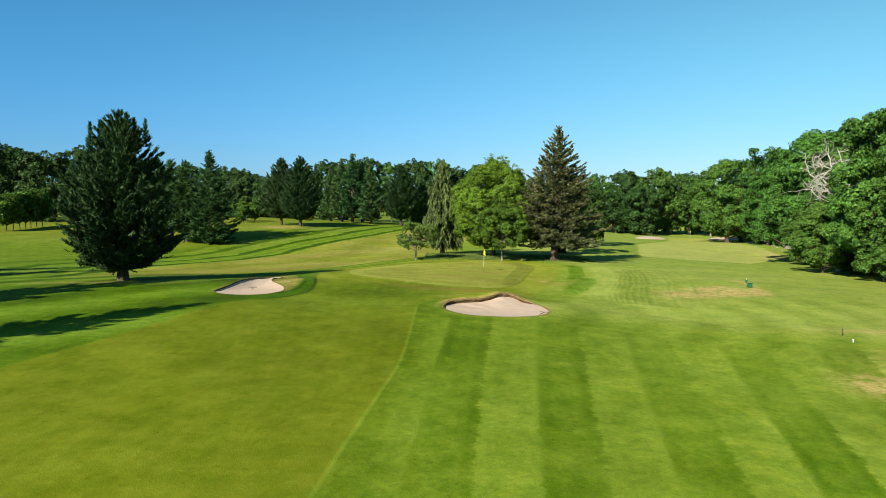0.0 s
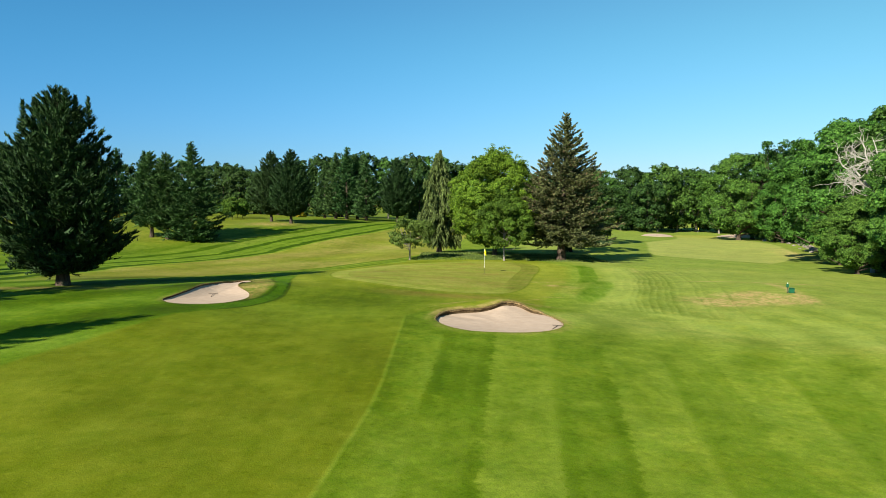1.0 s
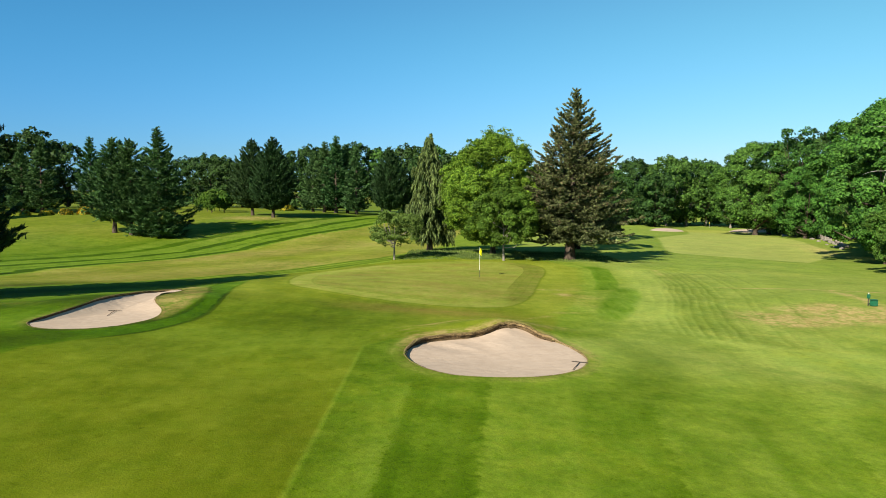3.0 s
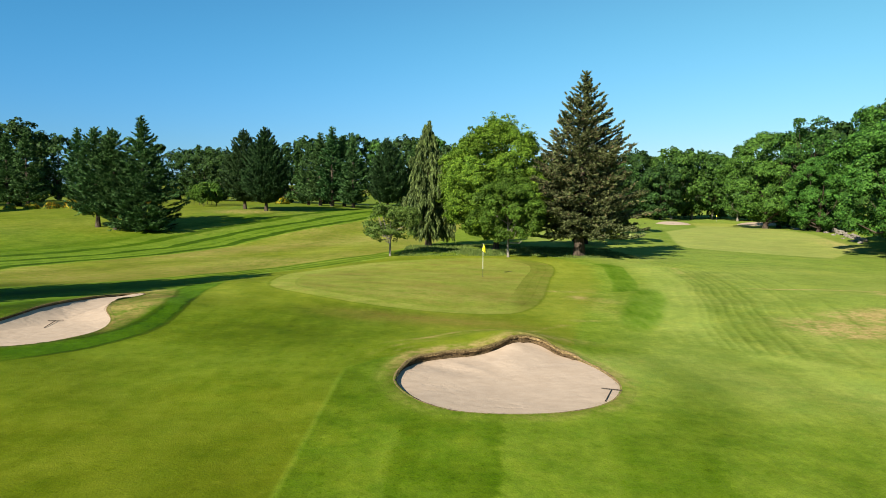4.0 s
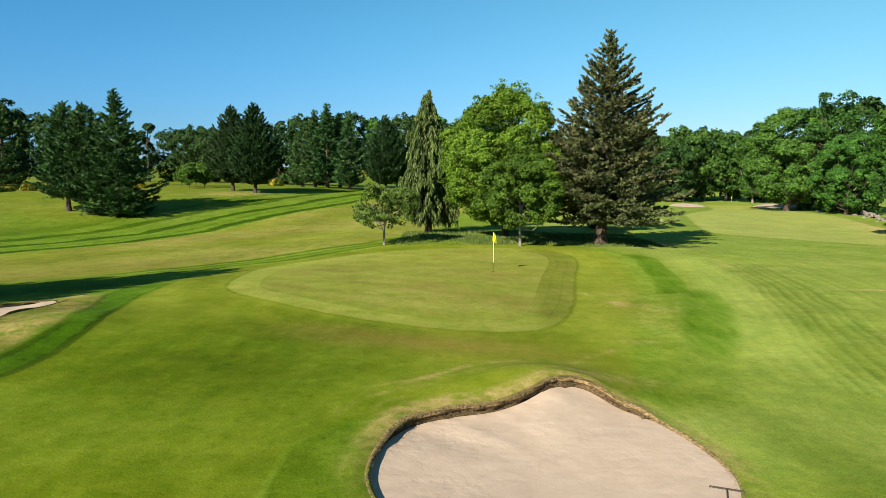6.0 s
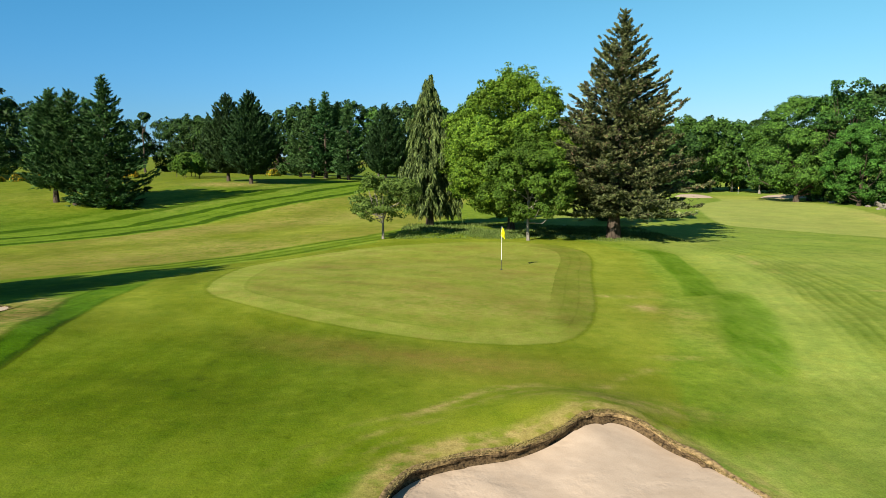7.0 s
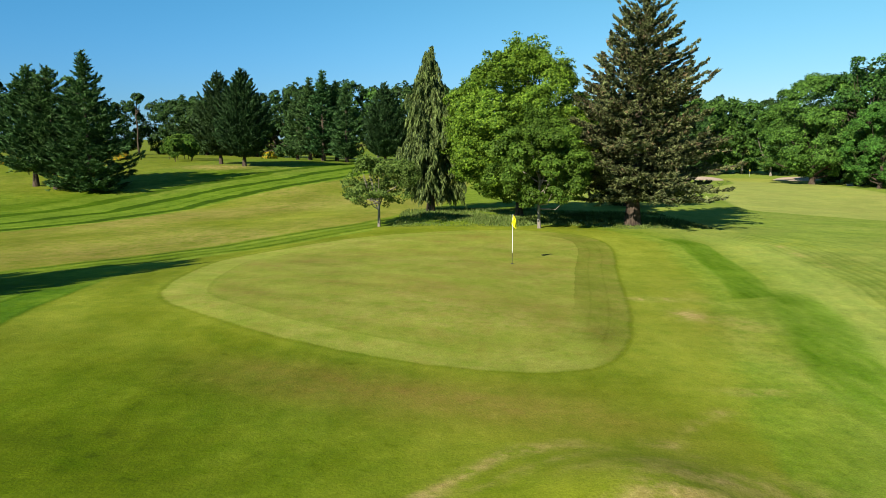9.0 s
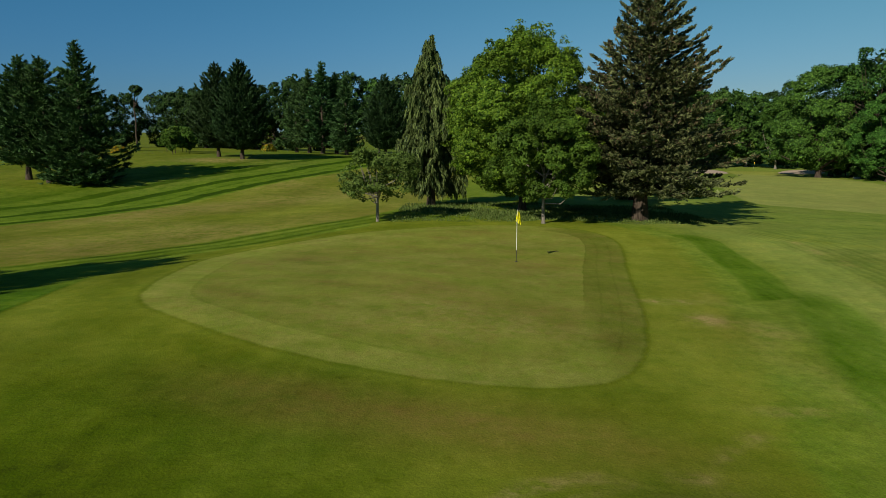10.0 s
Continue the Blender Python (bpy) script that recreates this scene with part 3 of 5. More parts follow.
    stripes = fade * (0.47 + 0.26 * nnoise(u * 9, y * 0.3, 2.0, 4.0)) * (1 - 0.32 * step(x, 6, 11) * step(y, 20, 26)) * np.clip(0.85 + 0.5 * nnoise(x, y, 1.6, 5.0), 0.35, 1.15)
    lie += 0.13 * step(x, 6, 12) * step(48 - y, 0, 8) - 0.04 * step(y, 29, 34) * fade * step(3.5 - x, 0, 2) - 0.19 * step(40 - y, 0, 6) * appr - 0.12 * step(-x - 1, 0, 3) * step(y, 32, 38) * step(56 - y, 0, 4) - 0.10 * step(-u - 0.2, 0, 0.12) * step(45 - y, 0, 4) * (1 - appr) * step(u + 0.8, 0, 0.1)
    # how far outside the apron: arcs mown round the green
    a = x - right_edge
    lane = np.interp(y, [36, 46, 50.8, 56.9, 64.3, 74.5, 79.4, 84], [4.4, 6.0, 7.0, 8.8, 10.6, 12.2, 11.0, 8.0])
    cross = y - 46.1 + 0.55 * (x - 12.8)
    turning = step(x - 7, 0, 1.5) * step(cross, 0, 0.5) * step(82 - y, 0, 4)
    lie += 0.16 * np.exp(-((cross + 0.35) / 0.4) ** 2) * step(x - 9, 0, 3) * step(30 - x, 0, 4)
    arcs = step(x - 7, 0, 1.5) * step(y - 47, 0, 3) * step(82 - y, 0, 4)

    patch_d = np.maximum(np.minimum(np.minimum(a - 0.9, 2.5 - a), np.minimum(y - 60.8 - 0.2 * (a - 0.9), (77 - y) * 0.25)), 0.26 - 0.26 * ((a - 2.65 - 0.06 * (y - 54.5)) / 1.1) ** 2 - 0.26 * ((y - 56.0 + 0.8 * (a - 2.8)) / 6.6) ** 4)

    def strip(lo, hi, y0, y1, soft=0.12):
        return step(a - lo, -soft, soft) * step(hi - a, -soft, soft) * step(y - y0, 0, 0.35) * step(y1 - y, 0, 2.5)

    lie += arcs * (0.18 * strip(0.1, 1.2, 52, 80) + 0.26 * strip(3.2, 5.6, 50, 80, 0.6))
    lie -= 0.20 * strip(5.8, 8.2, 47, 72, 0.5) * arcs
    lie -= 0.15 * step(2.0 - sm, 0, 1.2) * step(sm, 0.15, 0.5) * step(41.6 - y, 0, 1.5) * step(5.2 - x, 0, 3.5)
    # brighter with distance, painting in the gleam of blade tips seen low
    lie += 0.30 * right + 0.22 * step(y, 40, 75) + 0.12 * right_fw - 0.20 * step(-9 - x, 0, 6) * step(y, 55, 70)
    # turning ground short of the bunker
    turn = step(y - end, -0.5, 1.0) * step(50 - y, 0, 4) * step(x + 1.2, 0, 0.5) * (1 - appr)
    lie += turn * 0.14 * np.sin(np.hypot(x - 3.3, y - 42) * 1.9)
    lie -= 0.30 * np.exp(-((x - 15.5) / 2.6) ** 2 - ((y - 39.5 + 0.2 * (x - 15)) / 1.4) ** 2) + 0.22 * np.exp(-((x - 9) / 1.8) ** 2 - ((y - 42) / 2.2) ** 2)
    # collar and perimeter cut of the green
    west = step(3.0 - x, 0, 5)
    inner = -sg
    east = step(x - 4.4 - 0.05 * (y - 55), 0, 0.8) * step(80 - y, 0, 3)
    west = west * (1 - east)
    lie += (0.05 * np.sin((x * 0.3 + y * 0.95) * 2.6)) * step(inner, 1.5, 1.8)
    # apron shades
    lie -= 0.18 * step(-inner, 0.3, 0.6) * step(2.4 + inner, 0, 1.0) * west
    lie += 0.20 * step(-inner, 0.05, 0.25) * step(x, 4.0, 7.0) * step(y, 50, 54) * step(80 - y, 0, 3) * step(right_edge + 0.5 - x, 0, 1)
    lie -= 0.14 * np.exp(-((x + 6.5) / 4.5) ** 2 - ((y - 47.0) / 4.0) ** 2) + 0.22 * np.exp(-((x + 6.0) / 3.6) ** 2 - ((y - 50.5) / 3.4) ** 2)
    lie += 0.18 * np.exp(-((x - 8.2) / 2.4) ** 2 - ((y - 52.0) / 3.0) ** 2) + 0.12 * np.exp(-((x - 11.0) / 3.5) ** 2 - ((y - 53.0) / 6.0) ** 2)
    lie -= 0.20 * step(y, 33, 42) * step(53 - y, 0, 6) * step(1.8 - x, 0, 3)
    lie += 0.22 * np.exp(-((x + 6.0) / 3.2) ** 2 - ((y - 43.0) / 2.4) ** 2)
    lie += 0.16 * np.exp(-((x - left_edge - 1.2) / 0.9) ** 2) * step(y, 40, 44) * step(62 - y, 0, 6)
    lie -= 0.14 * np.exp(-((x + 2) / 5) ** 2 - ((y - 30) / 6) ** 2)
    lie += 0.08 * np.exp(-((x + 6) / 6) ** 4 - ((y - 41) / 6) ** 4)
    # bands along the far fairway
    s = c1 - x
    banded = step(24 - s, 0, 12) * step(y - 52, 0, 8) * (1 - 0.5 * far_fw)
    lie -= 0.16 * step(s, 0, 1.0) * step(y - 60, 0, 8)
    lie += (0.05 + 0.10 * np.sin((x - c0) / 1.9)) * fw
    for off, amp in ((0.5, 0.62), (1.9, 0.45), (3.3, 0.55), (4.0, -0.3), (1.2, -0.25)):
        lie -= amp * np.exp(-((x - c0 - off) / 0.38) ** 2) * step(y - 64, 0, 4) * step(90 - y, 0, 6) * (1 - on_green)
    # lush rough round the left bunker
    lush = step(left_edge - x, -0.2, 0.4) * step(64 - y, 0, 6) * step(y - 22, 0, 4)
    lie += 0.05 * step(s, 0, 1.0) * step(y - 60, 0, 8)
    lie += lush * (-0.08 + 0.30 * np.sin((x * 0.80 - y * 0.60) * 0.95 + 0.6))
    fin = np.interp(y, [42, 43.5, 45.1, 46.6, 48.2, 50.5, 54, 57, 62], [-14.5, -12.2, -11.0, -10.4, -10.2, -10.3, -11.3, -12.4, -13.0])
    fringe_d = np.clip(np.minimum(x - fin, left_edge - x), -3, 3)
    fringe_on = step(y - 41, 0, 2) * step(63 - y, 0, 4)
    lie += lush * (0.04 - 0.24 * np.sin((x * 0.80 - y * 0.60) * 0.95 + 0.6)) * step(fringe_d, -0.2, 0.2) * fringe_on
    # shadow put into the tone left of the bunker; deeper green rough behind
    lie -= 0.14 * step(-13 - x, 0, 1.5) * step(y, 44, 48) * step(64 - y, 0, 4) + 0.22 * step(left_edge - x, 0, 0.6) * step(y, 52, 55) * step(66 - y, 0, 4)
    # broad waves of lighter and darker growth
    lie += 0.05 * nnoise(x, y, 8.3, 2.0)

    dry = np.zeros_like(x)
    back = step(y - 42.5, -1.5, 2.0) * (1 - 0.7 * step(x, 4.2, 5.6))
    dry += 1.25 * step(0.56 + 0.40 * wob - sm, -0.20, 0.3) * (0.3 + 0.7 * back) * np.clip(0.75 + 0.5 * nnoise(x, y, 0.5, 1.0), 0.2, 1)
    arc_y = np.interp(x, [0.3, 1.1, 2.1, 3.1, 4.9, 5.5, 6.3], [46.0, 47.0, 48.2, 48.6, 48.7, 49.6, 50.3])
    fleck = step(0.45 + nnoise(x, y, 0.6, 4.0), 0, 0.8)
    dry += 0.85 * np.exp(-((y - arc_y - 0.2 * wob) / 0.20) ** 2) * step(x - 0.2, 0, 0.6) * step(6.8 - x, 0, 0.8) * fleck
    for off, amp in ((0.95, 0.7), (1.5, 0.55), (2.1, 0.4)):
        dry += amp * np.exp(-((sm - off - 0.25 * wob) / 0.10) ** 2) * fleck * back * step(y - 43.5, 0, 1.5)
    dry += 0.45 * np.exp(-((x - 5.2) / 1.7) ** 2 - ((y - 47.2) / 0.5) ** 2)
    bank = step(fin - x + wob, -0.1, 0.25) * step(sl, 0.0, 0.1) * step(2.6 - sl, 0, 0.8) * step(x + 14.0, 0, 0.6) * step(y - 45.0, 0, 1.5) * step(58 - y, 0, 1.5)
    dry += bank * (0.72 + 0.5 * nnoise(x, y, 0.5, 2.0))
    lie += 0.10 * bank
    dry += 0.30 * step(0.3 - sl, -0.2, 0.3)
    scorch = 0.95 * np.exp(-((x - 0.2) / 4.6) ** 4 - ((y - 50.9 + 0.26 * x) / 1.15) ** 2) + 0.3 * np.exp(-((x - 8.8) / 1.2) ** 2 - ((y - 56.5) / 3.0) ** 2)
    scorch += 0.35 * bank * np.clip(0.6 + 0.7 * nnoise(x, y, 0.45, 5.0), 0.1, 1)
    scorch += on_green * (0.10 + 0.40 * np.clip(nnoise(x, y, 1.5, 6.0) + 0.1, 0, 1) + 0.20 * np.clip(nnoise(x, y, 0.6, 8.0), 0, 1)) * step(inner, 1.4, 1.9)
    scorch += 0.25 * east * step(inner, 0, 0.1) * step(1.75 - inner, 0, 0.1) + 0.35 * fw * np.clip(0.3 + 0.8 * nnoise(x, y, 5.0, 7.0), 0, 1)
    dry += 0.9 * np.exp(-((x - 7.8) / 0.8) ** 2 - ((y - 60.5) / 0.3) ** 2) + 0.9 * np.exp(-((x - 8.3) / 0.45) ** 2 - ((y - 58.2) / 0.6) ** 2)
    dry += 0.8 * np.exp(-((x - 7.4) / 0.6) ** 2 - ((y - 51.6) / 0.25) ** 2) * fleck + 0.28 * np.exp(-((x - 9.5) / 0.8) ** 2 - ((y - 57) / 5) ** 2) * fleck
    # the worn tees
    dry += 2.4 * np.exp(-(np.abs((x - 20.0) / 3.6)) ** 4 - (np.abs((y - 51.6 - 0.15 * (x - 20)) / 2.4)) ** 4) * np.clip(0.55 + 0.6 * nnoise(x, y, 1.1, 7.0), 0, 1)
    dry += 1.1 * np.exp(-((x - 24.4 - 0.16 * (y - 55)) / 0.4) ** 2 - ((y - 55.5) / 5.2) ** 6)
    dry += 1.15 * np.exp(-((y - 61.8 + 0.08 * (x - 21)) / 0.18) ** 2) * step(x - 18, 0, 2) * step(31 - x, 0, 3)
    dry += 1.5 * np.exp(-((x - 17.6) / 1.3) ** 2 - ((y - 26.4) / 1.7) ** 2) + 0.6 * np.exp(-((x - 24.5) / 3) ** 2 - ((y - 37.6) / 0.8) ** 2)
    dry += 0.35 * np.exp(-((x - 20.5) / 2.5) ** 2 - ((y - 30) / 3) ** 2)
    # under the big conifer and by the tree pair
    dry += 1.0 * np.exp(-((x + 24.0) / 5.0) ** 2 - ((y - 47.6) / 0.9) ** 2)
    lie += 0.13 * step(-15 - x, 0, 2) * step(y - 38, 0, 4) * step(62 - y, 0, 5)
    dry += 1.3 * np.exp(-((x + 35) / 5) ** 2 - ((y - 142) / 3.0) ** 2)
    dry += 0.48 * fw * np.clip(0.55 + 0.6 * nnoise(x, y, 4.2, 3.0), 0, 1)
    dry += on_green * (0.08 + 0.20 * np.clip(nnoise(x, y, 1.3, 9.0), 0, 1) + 0.10 * nnoise(x, y, 0.5, 3.0)) + 0.22 * np.exp(-((x - 1) / 4) ** 2 - ((y - 57.5) / 2) ** 2)
    dry += 0.07 * right_fw + 0.5 * np.exp(-((a - 6.3) / 0.3) ** 2) * fleck * step(y, 66, 69) * step(79 - y, 0, 3)
    dry += 0.17 * step(s, 7, 12) * step(y, 96, 112) * np.clip(0.7 + 0.5 * nnoise(x, y, 5.0, 2.0), 0, 1)
    dry += 0.10 * right * np.clip(nnoise(x, y, 2.1, 4.0) + 0.4, 0, 1)
    dry += 0.6 * np.exp(-((x - 55 - 0.28 * (y - 115)) / 2.2) ** 2 - ((y - 117) / 14) ** 2)
    for name, val in (("short", short), ("approach_d", approach_d), ("apron", apron), ("fringe_d", fringe_d), ("fringe_on", fringe_on), ("rim_d", np.clip(left_edge - x, -3, 3)), ("rim", step(y - 42, 0, 2) * step(55 - y, 0, 4)), ("stripe_u", u), ("stripes", stripes), ("patch_d", np.where(arcs > 0.5, np.clip(patch_d, -3, 3), -3)), ("line", step(44 - y, 0, 3)), ("pale", 0.20 * right), ("lush", 0.55 * lush + 0.42 * step(s, 0, 1.0) * step(26 - s, 0, 14) * step(y - 62, 0, 10) + 0.34 * step(x - 14 - 0.1 * (y - 60), 0, 5) * step(y, 72, 84)), ("lane", x - lane), ("scorch", np.clip(scorch, 0, 1)), ("green", green), ("inner", inner), ("west", west), ("east", east), ("rest", 1 - np.maximum(west, east)), ("far_s", s), ("fairway", np.clip(fairway, -12, 12)), ("arc", x - right_edge), ("turning", turning * np.clip(0.8 + 0.5 * nnoise(x, y, 2.6, 3.0), 0, 1)), ("banded", banded), ("dry", np.clip(dry, 0, 1)), ("lie", np.clip(lie, -1, 1))):
        a = me.attributes.new(name, "FLOAT", "POINT")
        a.data.foreach_set("value", np.asarray(val, np.float32))


ground = build_ground()


def bunker(name, loop, depth, lip, tilt, label):
    """A sand bunker: sand bowl, cut earth face and the grass lip that rolls over it."""
    mid = loop.mean(axis=0)
    rim = turf_z(loop[:, 0], loop[:, 1])
    low = rim.mean() - depth
    n = len(loop)
    rng = np.random.default_rng(5)
    rag = rng.normal(size=n)
    rag = 0.022 * (rag + np.roll(rag, 1) + np.roll(rag, -1) + np.roll(rag, 2)) / 2 * np.clip((loop[:, 1] - mid[1]) / 3 + 0.35, 0.15, 1)
    lip = lip * (0.1 + 0.9 * np.clip((loop[:, 1] - mid[1]) / 2 + 0.4, 0, 1))
    top = empty(name, 0, 0, 0)
    tagged(top, label, "bunker", kind="structure")

    def ring(k, z):
        p = mid + (loop - mid) * k
        return np.column_stack([p, np.broadcast_to(z, n)])

    def strip(rings):
        v = np.concatenate(rings)
        f = [(r * n + j, r * n + (j + 1) % n, (r + 1) * n + (j + 1) % n, (r + 1) * n + j) for r in range(len(rings) - 1) for j in range(n)]
        return v, np.array(f)

    span = np.linalg.norm(loop - mid, axis=1).mean()
    e = 1.0 / span
    sand_edge = rim - tilt(loop[:, 0], loop[:, 1])
    # sand
    rings = []
    for k in (1.0, 0.97, 0.92, 0.85, 0.76, 0.66, 0.54, 0.42, 0.3, 0.18, 0.08):
        p = mid + (loop - mid) * k
        base = low - 0.10 * (1 - k)
        zz = base + (sand_edge - low) * np.clip((k - 0.2) / 0.8, 0, 1) ** 1.5
        zz = zz + (0.006 + 0.022 * step(p[:, 1] - mid[1], -0.5, 2.0) * step(mid[0] + 1.2 - p[:, 0], -1, 1)) * nnoise(p[:, 0], p[:, 1], 0.28, 1.0) * (k < 0.99)
        rings.append(np.column_stack([p, zz]))
    v, f = strip(rings)
    v = np.vstack([v, [[mid[0], mid[1], low - 0.10]]])
    last = len(rings) - 1
    cap = np.array([(last * n + j, last * n + (j + 1) % n, len(v) - 1, len(v) - 1) for j in range(n)])
    mesh_np("sand", v, np.vstack([f, cap[:, [0, 1, 2, 2]]])[: len(f)], SAND, top, "raked pinkish sand", True)
    cv = np.vstack([rings[-1], [[mid[0], mid[1], low - 0.10]]])
    cf = np.array([(j, (j + 1) % n, n) for j in range(n)])
    mesh_np("sand_middle", cv, cf, SAND, top, "raked pinkish sand", True)
    # earth face, crumbling and undercut in places
    crumb = rng.normal(size=(4, n))
    crumb = (crumb + np.roll(crumb, 1, axis=1)) * 0.028 * (0.1 + 0.9 * np.clip((loop[:, 1] - mid[1]) / 2 + 0.4, 0, 1))
    v, f = strip([ring(1.0 + 0.06 * e, rim - 0.02)] + [ring((1.0 + e * (0.015 * q - 0.01 + crumb[q] * 0.9))[:, None], rim + (sand_edge - rim) * (0.12 + 0.24 * q) - 0.012 + 0.35 * crumb[q] * (rim - sand_edge > 0.06)) for q in range(4)] + [ring(1.0 + 0.02 * e, sand_edge - 0.05)])
    mesh_np("earth_face", v, f, SOIL, top, "dark cut earth face", True)
    # turf lip
    v, f = strip([ring(1.0 + 0.60 * e, turf_z(*(mid + (loop - mid) * (1 + 0.60 * e)).T) - 0.012), ring(1.0 + 0.45 * e, turf_z(*(mid + (loop - mid) * (1 + 0.45 * e)).T) + 0.006), ring(1.0 + 0.22 * e, turf_z(*(mid + (loop - mid) * (1 + 0.22 * e)).T) + 0.008 + lip * 0.6), ring(1.0 + 0.05 * e, rim + lip + rag)])
    ob = mesh_np("turf_lip", v, f, TURF, top, "dry grass lip", True)
    zones(ob.data, v[:, 0], v[:, 1])
    a = ob.data.attributes["dry"]
    dry = np.zeros(len(v), np.float32)
    a.data.foreach_get("value", dry)
    side = np.clip((loop[:, 1] - mid[1]) / span, -1, 1) * 0.55 + 0.5
    extra = np.concatenate([side * k * np.clip(0.6 + 0.35 * nnoise(loop[:, 0], loop[:, 1], 0.35, 2.0) + w * rng.uniform(-1, 1, n), 0, 1.2) for k, w in ((0.0, 0.0), (0.2, 0.2), (0.8, 0.4), (1.4, 0.3))])
    extra = extra * np.tile(1 - 0.45 * np.clip((loop[:, 0] - mid[0] - 1.6) / 1.5, 0, 1), 4)
    a.data.foreach_set("value", np.maximum(dry, extra).astype(np.float32))
    a = ob.data.attributes["lie"]
    lie = np.zeros(len(v), np.float32)
    a.data.foreach_get("value", lie)
    a.data.foreach_set("value", lie - np.repeat(np.array([0, 0, 0.1, 0.2], np.float32), n))
    # dead roots and bare earth where the turf breaks off
    v, f = strip([ring(1.0 + 0.09 * e, rim + lip + rag - 0.012), ring(1.0 + 0.045 * e, rim + lip + rag + 0.004), ring((1.0 + e * (crumb[1] * 0.6 - 0.04))[:, None], rim + lip * 0.9 + rag - 0.018), ring((1.0 + e * (crumb[2] * 0.5 - 0.03))[:, None], rim - 0.02 - lip * 1.6 + rag)])
    mesh_np("worn_edge", v, f, WORN, top, "dry brown broken turf edge", True)
    return low


bunker("bunker_main", BUNKER_MAIN, 0.17, 0.03, lambda x, y: 0.002 + 0.12 * step(1.6 - x, 0, 1.2) * step(y, 39.4, 40.6) * step(44.2 - y, 0, 1.5) + 0.24 * step(y, 42.6, 44.2) * step(6.2 - x, 0, 1.0), "kidney-shaped sand bunker with a raised dry grass lip")
left_low = bunker("bunker_left", BUNKER_LEFT, 0.09, 0.015, lambda x, y: 0.01 + 0.09 * step(-13.6 - x, 0, 0.7) * step(y, 43.2, 44.2), "sand bunker with a dark shaded back face")


def shallow_bunker(name, loop, label):
    """A distant bunker whose sand sweeps up its low far bank."""
    mid = loop.mean(axis=0)
    n = len(loop)
    rings = []
    for k in (1.0, 0.85, 0.6, 0.3, 0.05):
        p = mid + (loop - mid) * k
        lift = 0.12 * (1 - k ** 4) + 0.05 + 0.55 * np.clip((p[:, 1] - mid[1]) / 5, 0, 1) * (k < 1) - (k == 1.0) * 0.1
        rings.append(np.column_stack([p, gz(p[:, 0], p[:, 1]) + lift]))
    v = np.concatenate(rings)
    f = [(r * n + j, r * n + (j + 1) % n, (r + 1) * n + (j + 1) % n, (r + 1) * n + j) for r in range(4) for j in range(n)]
    tagged(mesh_np(name, v, np.array(f), SAND, None, "", True), label, "bunker", kind="structure")


shallow_bunker("bunker_far", BUNKER_FAR, "distant pale sand bunker beside the far fairway")
shallow_bunker("bunker_far_right", BUNKER_FAR_RIGHT, "distant pale sand bunker below the wood")


# ---------------------------------------------------------------- trees
def trunk_path(rng, h, wob=0.03):
    zs = np.linspace(-0.25, h, 8)
    return np.stack([wob * h * 0.3 * np.sin(zs * 0.8 + rng.uniform(0, 6)), wob * h * 0.3 * np.sin(zs * 0.6 + rng.uniform(0, 6)), zs], 1)


